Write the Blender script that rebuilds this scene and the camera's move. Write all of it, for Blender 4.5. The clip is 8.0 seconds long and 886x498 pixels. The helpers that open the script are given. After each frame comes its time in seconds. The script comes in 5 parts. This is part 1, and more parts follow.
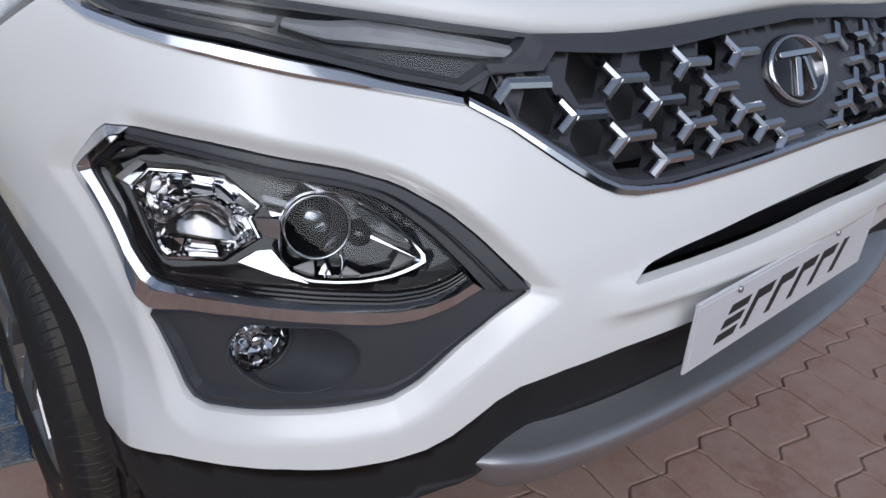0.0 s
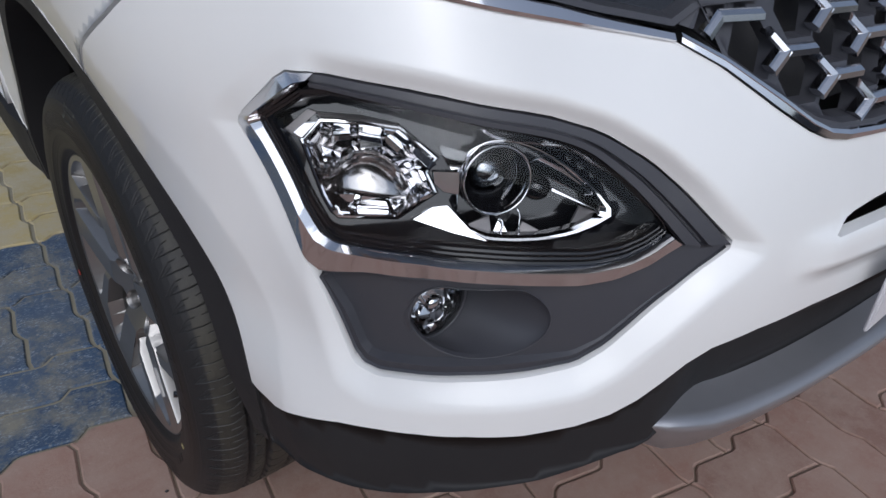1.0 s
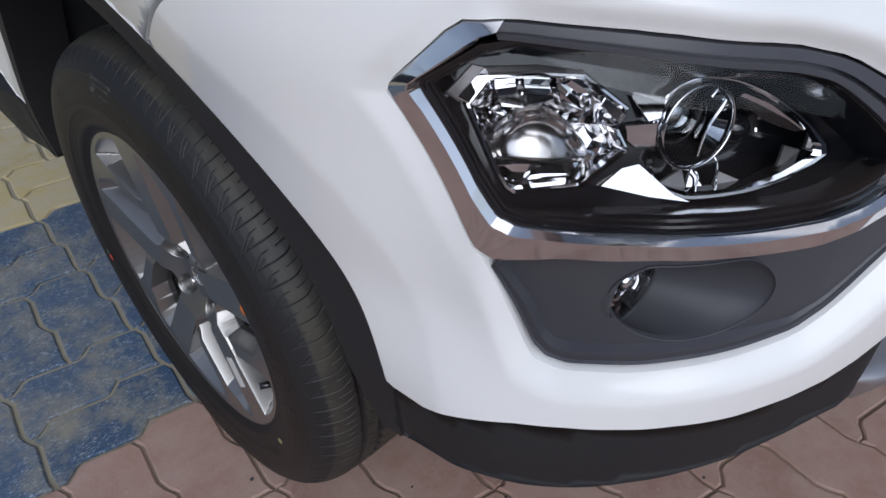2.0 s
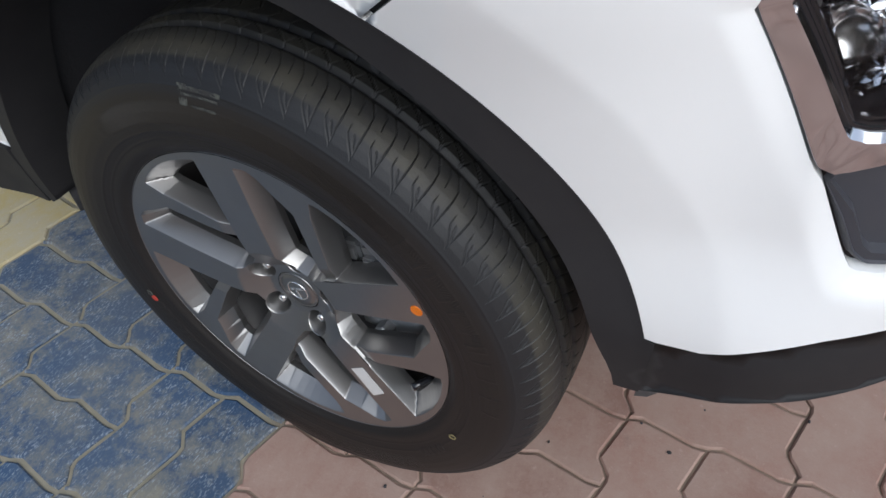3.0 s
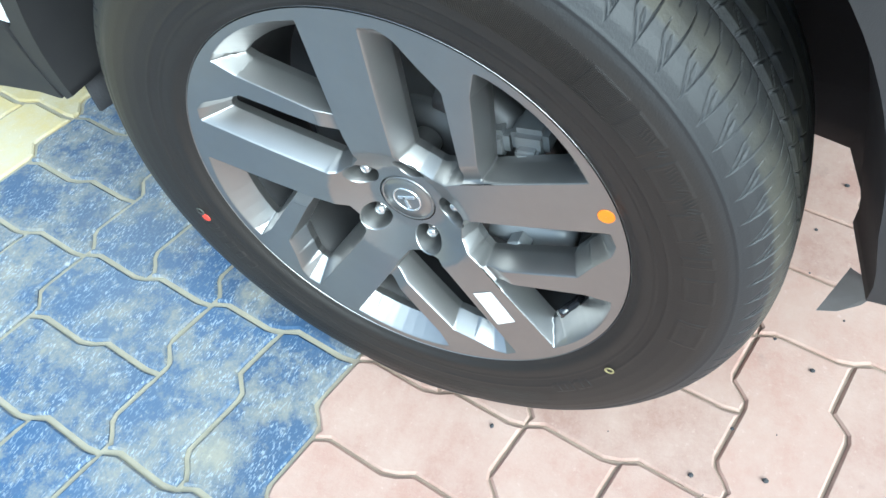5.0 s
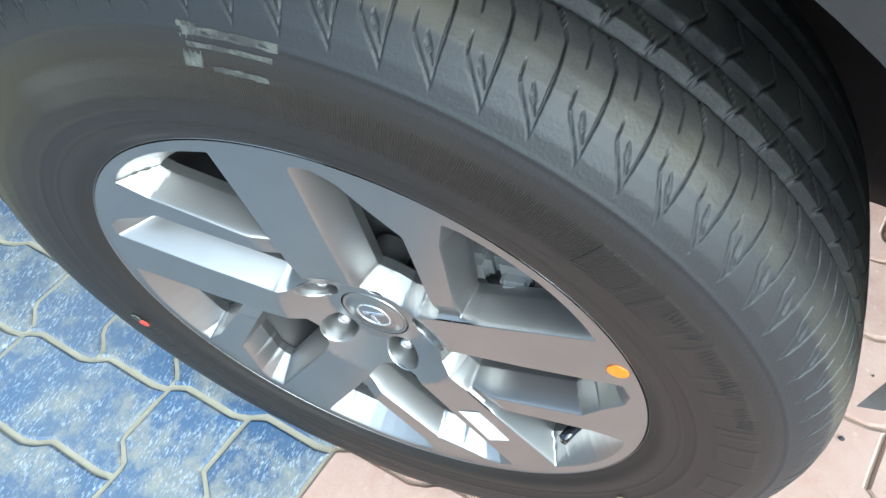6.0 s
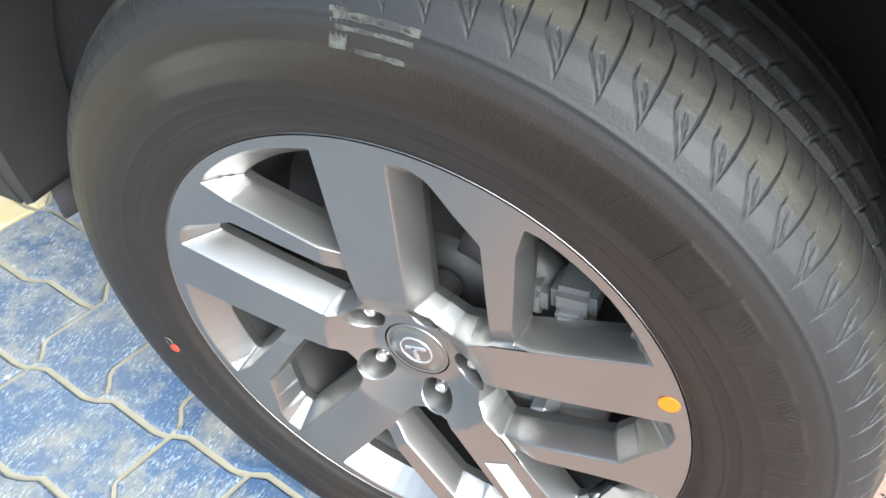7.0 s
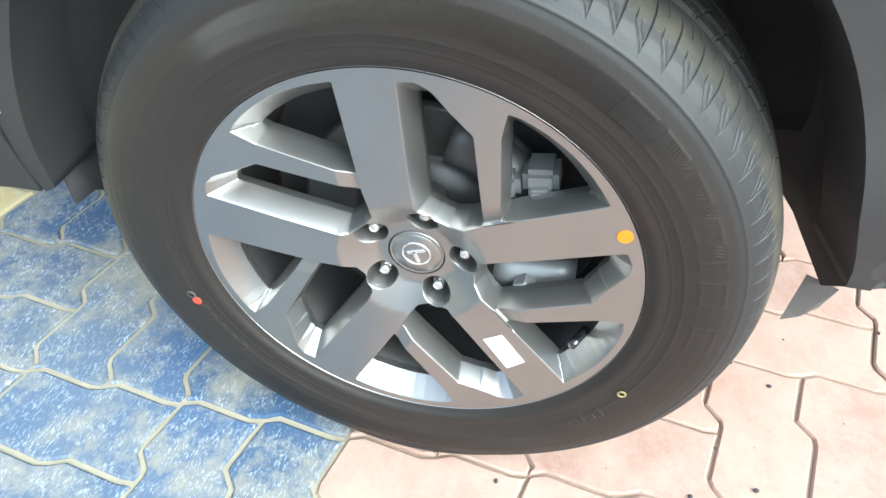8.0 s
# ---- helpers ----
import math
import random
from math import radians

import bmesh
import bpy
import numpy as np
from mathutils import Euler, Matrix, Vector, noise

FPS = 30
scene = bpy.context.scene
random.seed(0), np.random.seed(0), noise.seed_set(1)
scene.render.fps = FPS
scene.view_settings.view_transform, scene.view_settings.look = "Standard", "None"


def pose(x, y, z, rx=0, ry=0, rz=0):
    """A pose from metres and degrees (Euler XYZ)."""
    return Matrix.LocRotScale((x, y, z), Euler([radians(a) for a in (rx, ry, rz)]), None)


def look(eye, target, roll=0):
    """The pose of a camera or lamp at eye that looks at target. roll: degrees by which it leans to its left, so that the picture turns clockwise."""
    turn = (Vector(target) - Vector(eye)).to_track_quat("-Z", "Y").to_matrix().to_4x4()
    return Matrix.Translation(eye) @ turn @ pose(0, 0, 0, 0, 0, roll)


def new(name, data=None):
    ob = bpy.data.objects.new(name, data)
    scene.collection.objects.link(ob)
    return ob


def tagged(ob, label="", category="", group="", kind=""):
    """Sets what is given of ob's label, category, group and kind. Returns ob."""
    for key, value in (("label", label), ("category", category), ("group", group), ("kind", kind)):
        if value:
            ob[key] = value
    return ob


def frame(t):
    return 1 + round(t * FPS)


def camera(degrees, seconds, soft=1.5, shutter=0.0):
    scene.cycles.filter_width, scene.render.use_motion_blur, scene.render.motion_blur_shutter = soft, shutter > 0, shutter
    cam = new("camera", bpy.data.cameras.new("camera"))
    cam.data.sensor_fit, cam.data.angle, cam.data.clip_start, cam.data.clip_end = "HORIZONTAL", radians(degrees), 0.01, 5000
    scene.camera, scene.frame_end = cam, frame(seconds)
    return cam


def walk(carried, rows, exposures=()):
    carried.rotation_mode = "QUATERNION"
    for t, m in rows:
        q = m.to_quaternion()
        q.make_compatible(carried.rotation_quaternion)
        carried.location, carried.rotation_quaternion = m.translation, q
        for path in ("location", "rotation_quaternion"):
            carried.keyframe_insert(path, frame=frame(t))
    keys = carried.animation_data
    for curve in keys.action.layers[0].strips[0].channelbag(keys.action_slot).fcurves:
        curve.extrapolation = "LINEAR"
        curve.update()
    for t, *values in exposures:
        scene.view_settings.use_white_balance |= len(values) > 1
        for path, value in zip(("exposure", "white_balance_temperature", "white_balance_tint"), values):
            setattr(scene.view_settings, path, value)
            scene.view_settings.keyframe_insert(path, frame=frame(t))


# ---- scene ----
cam = camera(64.34, 8.0)
# seconds, eye, and the camera's turn
ROWS = [
    (0.0, -1.0416, -1.1899, 1.1161, 61.63, -4.34, -39.12),
    (0.5, -1.0903, -1.1224, 1.0985, 61.29, -4.79, -36.72),
    (1.0, -1.1380, -1.0424, 1.0892, 56.90, -3.03, -38.60),
    (1.2, -1.1434, -1.0132, 1.0791, 55.68, -2.21, -38.64),
    (2.3, -1.2096, -0.7384, 1.0623, 46.21, 1.23, -48.91),
    (2.5, -1.2263, -0.6796, 1.0582, 44.55, 1.47, -52.80),
    (3.0, -1.3442, -0.5030, 1.0451, 44.59, 3.94, -62.13),
    (3.5, -1.4090, -0.3794, 0.9797, 44.17, 1.45, -64.69),
    (4.0, -1.4246, -0.3127, 0.9381, 41.42, 0.17, -65.07),
    (4.2, -1.4181, -0.3072, 0.9272, 40.59, 0.87, -64.77),
    (5.3, -1.2674, -0.2383, 0.9043, 36.61, 3.56, -66.88),
    (5.5, -1.2174, -0.2224, 0.9047, 36.06, 3.94, -67.68),
    (6.0, -1.1543, -0.2013, 0.8919, 34.24, 4.12, -68.89),
    (6.5, -1.1706, -0.1959, 0.8747, 41.42, 1.49, -66.07),
    (7.0, -1.2496, -0.1754, 0.8643, 44.98, -1.01, -64.96),
    (7.5, -1.3735, -0.1411, 0.8778, 46.38, -1.40, -74.07),
    (8.0, -1.4434, -0.1500, 0.8944, 46.03, -0.26, -77.08),
]
# seconds, stops, white balance
EXPOSURES = [(0.0, -0.34, 5750, 10), (1.0, -0.27, 5750, 10), (2.5, 0.0, 5650, 10), (2.9, 0.2, 5800, 8), (3.2, 0.78, 5850, 6), (3.5, 1.76, 5680, 5), (4.0, 2.18, 5230, -10), (5.5, 2.1, 5290, -7), (6.0, 2.18, 5350, -6), (6.5, 2.35, 5550, 1), (7.0, 2.38, 5980, 2), (7.5, 2.42, 5700, -3), (8.0, 2.48, 5780, -4)]
walk(cam, [(t, pose(x, y, z, rx, ry, rz)) for t, x, y, z, rx, ry, rz in ROWS], EXPOSURES)


# ---- light ----
world = bpy.data.worlds.new("sky")
scene.world = world
world.use_nodes = True
wn = world.node_tree
sky = wn.nodes.new("ShaderNodeTexSky")
sky.sky_type, sky.sun_disc = "NISHITA", False
sky.sun_elevation, sky.sun_rotation = radians(40), radians(218)
sky.dust_density, sky.air_density = 3.0, 1.0
soft_sky = wn.nodes.new("ShaderNodeHueSaturation")
soft_sky.inputs["Saturation"].default_value = 0.55
wn.links.new(sky.outputs[0], soft_sky.inputs["Color"])
wn.links.new(soft_sky.outputs[0], wn.nodes["Background"].inputs[0])
wn.nodes["Background"].inputs[1].default_value = 0.13
lamp = bpy.data.lights.new("sun", "SUN")
lamp.energy, lamp.angle, lamp.color = 1.1, radians(75), (1.0, 0.96, 0.90)
sun = new("sun", lamp)
sun.matrix_world = look((-4.4, -4.6, 4.6), (-0.9, 0.0, 0.0))


# ---- materials ----
def material(name, base, rough=0.5, metal=0.0, coat=0.0, spec=0.5):
    m = bpy.data.materials.new(name)
    m.use_nodes = True
    b = m.node_tree.nodes["Principled BSDF"]
    b.inputs["Base Color"].default_value = (*base, 1)
    b.inputs["Roughness"].default_value = rough
    b.inputs["Metallic"].default_value = metal
    b.inputs["Coat Weight"].default_value = coat
    b.inputs["Coat Roughness"].default_value = 0.04
    b.inputs["Specular IOR Level"].default_value = spec
    return m


def node(m, kind, **values):
    n = m.node_tree.nodes.new(kind)
    for key, value in values.items():
        n.inputs[key.replace("_", " ")].default_value = value
    return n


def link(m, a, b):
    m.node_tree.links.new(a, b)


def coords(m):
    return node(m, "ShaderNodeTexCoord").outputs["Object"]


def noise_of(m, scale, detail=4.0, rough=0.55, co=None):
    n = node(m, "ShaderNodeTexNoise", Scale=scale, Detail=detail, Roughness=rough)
    link(m, co if co else coords(m), n.inputs["Vector"])
    return n.outputs["Fac"]


def ramp(m, fac, stops):
    n = node(m, "ShaderNodeValToRGB")
    n.color_ramp.elements[0].position, n.color_ramp.elements[1].position = stops[0][0], stops[-1][0]
    n.color_ramp.elements[0].color = (*stops[0][1], 1)
    n.color_ramp.elements[1].color = (*stops[-1][1], 1)
    for p, c in stops[1:-1]:
        n.color_ramp.elements.new(p).color = (*c, 1)
    link(m, fac, n.inputs["Fac"])
    return n.outputs["Color"]


def mixed(m, fac, a, b):
    n = m.node_tree.nodes.new("ShaderNodeMix")
    n.data_type = "RGBA"
    for value, socket in ((fac, n.inputs[0]), (a, n.inputs[6]), (b, n.inputs[7])):
        if isinstance(value, (int, float)):
            socket.default_value = value
        elif isinstance(value, tuple):
            socket.default_value = (*value, 1)
        else:
            link(m, value, socket)
    return n.outputs[2]


def bump(m, height, strength, distance=0.002):
    n = node(m, "ShaderNodeBump", Strength=strength, Distance=distance)
    link(m, height, n.inputs["Height"])
    link(m, n.outputs[0], m.node_tree.nodes["Principled BSDF"].inputs["Normal"])


def put_in(m, socket, name):
    link(m, socket, m.node_tree.nodes["Principled BSDF"].inputs[name])


def worn(m, base, dirt, scale=9.0, lo=0.5, hi=0.75, amount=1.0, rough=None):
    """Base colour with stains of a second colour in soft patches."""
    f = ramp(m, noise_of(m, scale, 6.0, 0.62), [(lo, (0, 0, 0)), (hi, (amount, amount, amount))])
    put_in(m, mixed(m, f, base, dirt), "Base Color")
    if rough:
        r = node(m, "ShaderNodeMapRange", To_Min=rough[0], To_Max=rough[1])
        link(m, noise_of(m, scale * 3, 5.0), r.inputs["Value"])
        put_in(m, r.outputs[0], "Roughness")


white_paint = material("white_paint", (0.85, 0.85, 0.84), 0.32, coat=0.9)
worn(white_paint, (0.85, 0.85, 0.84), (0.80, 0.80, 0.785), 5.0, 0.45, 0.8, 0.6, (0.28, 0.38))
bump(white_paint, noise_of(white_paint, 420, 2), 0.015, 0.0006)
black_plastic = material("black_plastic", (0.020, 0.0195, 0.021), 0.6, spec=0.33)
worn(black_plastic, (0.019, 0.0185, 0.020), (0.030, 0.029, 0.029), 7, 0.45, 0.8, 0.7, (0.54, 0.70))
bump(black_plastic, noise_of(black_plastic, 900, 2), 0.25, 0.0006)
bezel_plastic = material("bezel_plastic", (0.056, 0.057, 0.066), 0.42)
worn(bezel_plastic, (0.053, 0.054, 0.064), (0.066, 0.066, 0.072), 11, 0.4, 0.8, 0.7, (0.36, 0.48))
bump(bezel_plastic, noise_of(bezel_plastic, 1200, 2), 0.15, 0.0005)
gloss_black = material("gloss_black", (0.010, 0.010, 0.012), 0.12, coat=0.4)
worn(gloss_black, (0.010, 0.010, 0.012), (0.016, 0.015, 0.015), 6, 0.5, 0.8, 0.8)
chrome = material("chrome", (0.82, 0.82, 0.84), 0.07, 1.0)
worn(chrome, (0.82, 0.82, 0.84), (0.70, 0.69, 0.68), 12, 0.5, 0.8, 0.7, (0.04, 0.14))
reflector = material("reflector", (0.86, 0.86, 0.88), 0.05, 1.0)
worn(reflector, (0.86, 0.86, 0.88), (0.76, 0.76, 0.78), 30, 0.4, 0.8, 0.6, (0.03, 0.08))
milky = material("milky", (0.36, 0.36, 0.38), 0.22, coat=0.6)
worn(milky, (0.38, 0.38, 0.40), (0.28, 0.28, 0.30), 30, 0.4, 0.7, 0.8, (0.15, 0.3))
grey_shield = material("grey_shield", (0.30, 0.29, 0.29), 0.4, 0.7)
worn(grey_shield, (0.20, 0.19, 0.19), (0.27, 0.26, 0.26), 40, 0.4, 0.8, 0.6, (0.34, 0.46))
hood_silver = material("hood_silver", (0.58, 0.56, 0.55), 0.16, 1.0)
worn(hood_silver, (0.60, 0.58, 0.57), (0.42, 0.40, 0.39), 26, 0.4, 0.75, 0.8, (0.10, 0.24))
bump(hood_silver, noise_of(hood_silver, 60, 2), 0.2, 0.001)
satin_chrome = material("satin_chrome", (0.70, 0.71, 0.74), 0.18, 1.0)
worn(satin_chrome, (0.70, 0.71, 0.74), (0.60, 0.60, 0.62), 16, 0.4, 0.8, 0.7, (0.13, 0.22))
skid_silver = material("skid_silver", (0.40, 0.40, 0.42), 0.34, 0.7)
worn(skid_silver, (0.40, 0.40, 0.42), (0.34, 0.34, 0.355), 8, 0.4, 0.8, 0.7, (0.28, 0.40))
plate_white = material("plate_white", (0.74, 0.74, 0.77), 0.35)
worn(plate_white, (0.74, 0.74, 0.77), (0.66, 0.66, 0.68), 10, 0.4, 0.8, 0.6, (0.3, 0.42))
plate_ink = material("plate_ink", (0.02, 0.02, 0.022), 0.5)
worn(plate_ink, (0.02, 0.02, 0.022), (0.04, 0.04, 0.04), 30, 0.4, 0.8, 0.6)
liner_black = material("liner_black", (0.026, 0.026, 0.029), 0.75)
worn(liner_black, (0.034, 0.034, 0.038), (0.040, 0.037, 0.034), 8, 0.5, 0.8, 0.8, (0.65, 0.85))
bump(liner_black, noise_of(liner_black, 160, 4), 0.35, 0.002)
alloy = material("alloy", (0.30, 0.295, 0.29), 0.32, 0.88)
worn(alloy, (0.295, 0.29, 0.285), (0.33, 0.325, 0.32), 13, 0.4, 0.8, 0.8, (0.27, 0.37))
bump(alloy, noise_of(alloy, 1500, 2), 0.05, 0.0004)
steel = material("steel", (0.55, 0.54, 0.53), 0.3, 1.0)
worn(steel, (0.55, 0.54, 0.53), (0.35, 0.30, 0.26), 25, 0.5, 0.8, 0.6, (0.25, 0.42))
nut_silver = material("nut_silver", (0.80, 0.80, 0.80), 0.25, 0.9)
worn(nut_silver, (0.80, 0.80, 0.80), (0.6, 0.6, 0.6), 60, 0.5, 0.8, 0.6)
# barrel: its colour is darkened for the shade behind the spokes
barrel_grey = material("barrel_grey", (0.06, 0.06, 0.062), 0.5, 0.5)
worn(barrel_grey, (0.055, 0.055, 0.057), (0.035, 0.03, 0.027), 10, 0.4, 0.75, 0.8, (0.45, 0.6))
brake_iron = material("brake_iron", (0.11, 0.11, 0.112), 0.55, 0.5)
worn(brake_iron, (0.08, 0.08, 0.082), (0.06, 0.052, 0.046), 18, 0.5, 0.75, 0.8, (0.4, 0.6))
bracket_grey = material("bracket_grey", (0.28, 0.29, 0.30), 0.5, 0.5)
worn(bracket_grey, (0.21, 0.22, 0.23), (0.19, 0.18, 0.175), 22, 0.45, 0.75, 0.8, (0.4, 0.6))
sticker_white = material("sticker_white", (0.68, 0.67, 0.65), 0.5)
worn(sticker_white, (0.68, 0.67, 0.65), (0.58, 0.56, 0.54), 60, 0.5, 0.8, 0.6)
orange_paint = material("orange_paint", (0.80, 0.20, 0.006), 0.5)
worn(orange_paint, (0.80, 0.20, 0.006), (0.66, 0.15, 0.006), 150, 0.4, 0.8, 0.6)
red_paint = material("red_paint", (0.55, 0.05, 0.03), 0.6)
worn(red_paint, (0.55, 0.05, 0.03), (0.40, 0.05, 0.03), 200, 0.4, 0.7, 0.8)
pale_ink = material("pale_ink", (0.075, 0.078, 0.066), 0.7)
worn(pale_ink, (0.075, 0.078, 0.066), (0.024, 0.023, 0.022), 90, 0.40, 0.56, 0.95)
yellow_ink = material("yellow_ink", (0.26, 0.22, 0.10), 0.7)
worn(yellow_ink, (0.26, 0.22, 0.10), (0.12, 0.10, 0.05), 180, 0.45, 0.65, 0.8)
joint_sand = material("joint_sand", (0.36, 0.31, 0.25), 0.95)
place = node(joint_sand, "ShaderNodeNewGeometry").outputs["Position"]
place_xyz = node(joint_sand, "ShaderNodeSeparateXYZ")
link(joint_sand, place, place_xyz.inputs[0])
pale = node(joint_sand, "ShaderNodeMapRange", From_Min=0.07, From_Max=0.13)
link(joint_sand, place_xyz.outputs[1], pale.inputs["Value"])
mortar = mixed(joint_sand, noise_of(joint_sand, 22, 6, 0.6, place), (0.22, 0.20, 0.15), (0.36, 0.33, 0.25))
earth = mixed(joint_sand, noise_of(joint_sand, 14, 6, 0.6, place), (0.16, 0.115, 0.085), (0.34, 0.26, 0.20))
put_in(joint_sand, mixed(joint_sand, pale.outputs[0], earth, mortar), "Base Color")
bump(joint_sand, noise_of(joint_sand, 260, 5, 0.55, place), 0.6, 0.002)


wall_paint = material("wall_paint", (0.085, 0.088, 0.10), 0.8)
worn(wall_paint, (0.085, 0.088, 0.10), (0.06, 0.062, 0.072), 2.0, 0.4, 0.8, 0.8, (0.7, 0.9))
bump(wall_paint, noise_of(wall_paint, 120, 4), 0.3, 0.002)


flap_grey = material("flap_grey", (0.27, 0.26, 0.255), 0.6)
worn(flap_grey, (0.27, 0.26, 0.255), (0.20, 0.185, 0.175), 20, 0.4, 0.8, 0.7, (0.5, 0.7))


def clear_cover(name, tint, ior=1.33):
    """Clear polycarbonate: see-through, with gloss by the angle."""
    m = bpy.data.materials.new(name)
    m.use_nodes = True
    m.node_tree.nodes.clear()
    out = node(m, "ShaderNodeOutputMaterial")
    mix = node(m, "ShaderNodeMixShader")
    fres = node(m, "ShaderNodeFresnel", IOR=ior)
    see = node(m, "ShaderNodeBsdfTransparent", Color=(*tint, 1))
    gloss = node(m, "ShaderNodeBsdfGlossy", Roughness=0.03)
    link(m, fres.outputs[0], mix.inputs[0])
    link(m, see.outputs[0], mix.inputs[1])
    link(m, gloss.outputs[0], mix.inputs[2])
    link(m, mix.outputs[0], out.inputs[0])
    return m


lamp_cover = clear_cover("lamp_cover", (0.95, 0.96, 0.97), 1.42)
glass_lens = clear_cover("glass_lens", (0.80, 0.84, 0.88), 1.7)

# rubber: brown-black, with olive dust on the shoulder, kept out of its cuts to darken them as shade would, and fine
# ribs in one band of the sidewall
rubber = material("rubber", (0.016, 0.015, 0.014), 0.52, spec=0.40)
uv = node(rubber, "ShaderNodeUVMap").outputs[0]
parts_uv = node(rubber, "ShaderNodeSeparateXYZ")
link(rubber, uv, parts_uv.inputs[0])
tyre_mask = node(rubber, "ShaderNodeAttribute")
tyre_mask.attribute_name = "dust"
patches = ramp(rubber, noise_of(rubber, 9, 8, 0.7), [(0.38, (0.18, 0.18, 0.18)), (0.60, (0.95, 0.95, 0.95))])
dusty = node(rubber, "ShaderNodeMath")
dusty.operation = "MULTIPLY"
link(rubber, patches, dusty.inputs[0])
link(rubber, tyre_mask.outputs["Fac"], dusty.inputs[1])
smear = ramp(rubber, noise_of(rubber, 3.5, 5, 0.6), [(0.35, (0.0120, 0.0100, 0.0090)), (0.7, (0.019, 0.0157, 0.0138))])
# bluer outer wall: the sky's sheen is put into the colour
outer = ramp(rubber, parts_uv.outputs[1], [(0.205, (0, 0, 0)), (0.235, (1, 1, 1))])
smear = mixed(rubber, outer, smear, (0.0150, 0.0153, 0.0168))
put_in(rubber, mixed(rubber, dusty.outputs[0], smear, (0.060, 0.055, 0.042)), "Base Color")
ribs = node(rubber, "ShaderNodeMath")
ribs.operation = "SINE"
many = node(rubber, "ShaderNodeMath")
many.operation = "MULTIPLY"
many.inputs[1].default_value = 2 * math.pi * 1500
link(rubber, parts_uv.outputs[0], many.inputs[0])
link(rubber, many.outputs[0], ribs.inputs[0])
band = ramp(rubber, parts_uv.outputs[1], [(0.135, (0, 0, 0)), (0.145, (1, 1, 1)), (0.190, (1, 1, 1)), (0.200, (0, 0, 0))])
arc = node(rubber, "ShaderNodeMath")
arc.operation = "SINE"
turns = node(rubber, "ShaderNodeMath")
turns.operation = "MULTIPLY_ADD"
turns.inputs[1].default_value, turns.inputs[2].default_value = 2 * math.pi * 2, -1.40
link(rubber, parts_uv.outputs[0], turns.inputs[0])
link(rubber, turns.outputs[0], arc.inputs[0])
arc_on = ramp(rubber, arc.outputs[0], [(0.0, (0, 0, 0)), (0.45, (1, 1, 1))])
rib_band = node(rubber, "ShaderNodeMath")
rib_band.operation = "MULTIPLY"
link(rubber, band, rib_band.inputs[0])
link(rubber, arc_on, rib_band.inputs[1])
rib = node(rubber, "ShaderNodeMath")
rib.operation = "MULTIPLY"
link(rubber, ribs.outputs[0], rib.inputs[0])
link(rubber, rib_band.outputs[0], rib.inputs[1])
grain = node(rubber, "ShaderNodeMath")
grain.operation = "MULTIPLY_ADD"
grain.inputs[1].default_value = 0.5
link(rubber, noise_of(rubber, 500, 3), grain.inputs[0])
link(rubber, rib.outputs[0], grain.inputs[2])
bump(rubber, grain.outputs[0], 0.75, 0.0006)


def paver_material(name, base, worn_to, lo, hi, scale, streak, rods=0.0):
    """Painted concrete: worn patches, sandy spots, dark stains, and short pale rods of the cast pattern."""
    m = material(name, base, 0.85)
    rnd = node(m, "ShaderNodeObjectInfo").outputs["Random"]
    where = node(m, "ShaderNodeNewGeometry").outputs["Position"]
    big = ramp(m, noise_of(m, scale, 12, 0.78, where), [(lo, (0, 0, 0)), (lo + 0.3 * (hi - lo), (0.35, 0.35, 0.35)), (hi, (0.9, 0.9, 0.9))])
    tone = ramp(m, rnd, [(0.0, tuple(c * 0.86 for c in base)), (1.0, tuple(min(1, c * 1.10) for c in base))])
    colour = mixed(m, big, tone, worn_to)
    soft = ramp(m, noise_of(m, scale * 0.5, 4, 0.5, where), [(0.35, (0, 0, 0)), (0.75, (0.35, 0.35, 0.35))])
    colour = mixed(m, soft, colour, worn_to)
    spots = ramp(m, noise_of(m, scale * 9, 6, 0.7, where), [(0.60, (0, 0, 0)), (0.70, (streak, streak, streak))])
    colour = mixed(m, spots, colour, tuple(min(1, c * 1.25 + 0.10) for c in worn_to))
    height = noise_of(m, 190, 6, 0.65, where)
    if rods:
        marks = []
        for turn_z, size in ((0.6, (95, 300, 1)), (2.0, (95, 300, 1)), (-0.6, (95, 300, 1)), (1.3, (95, 300, 1))):
            mapping = node(m, "ShaderNodeMapping", Rotation=(0, 0, turn_z), Scale=size)
            link(m, where, mapping.inputs["Vector"])
            marks.append(ramp(m, noise_of(m, 1.0, 1, 0.4, mapping.outputs[0]), [(0.635, (0, 0, 0)), (0.68, (rods, rods, rods))]))
        clumps = ramp(m, noise_of(m, 26, 3, 0.6, where), [(0.42, (0.08, 0.08, 0.08)), (0.60, (1, 1, 1))])
        for mark in marks:
            shown = node(m, "ShaderNodeMath")
            shown.operation = "MULTIPLY"
            link(m, mark, shown.inputs[0])
            link(m, clumps, shown.inputs[1])
            colour = mixed(m, shown.outputs[0], colour, (0.35, 0.40, 0.45))
    dark = ramp(m, noise_of(m, scale * 1.6, 5, 0.6, where), [(0.64, (0, 0, 0)), (0.8, (0.4, 0.4, 0.4))])
    put_in(m, mixed(m, dark, colour, (0.12, 0.10, 0.09)), "Base Color")
    bump(m, height, 0.45, 0.0015)
    return m


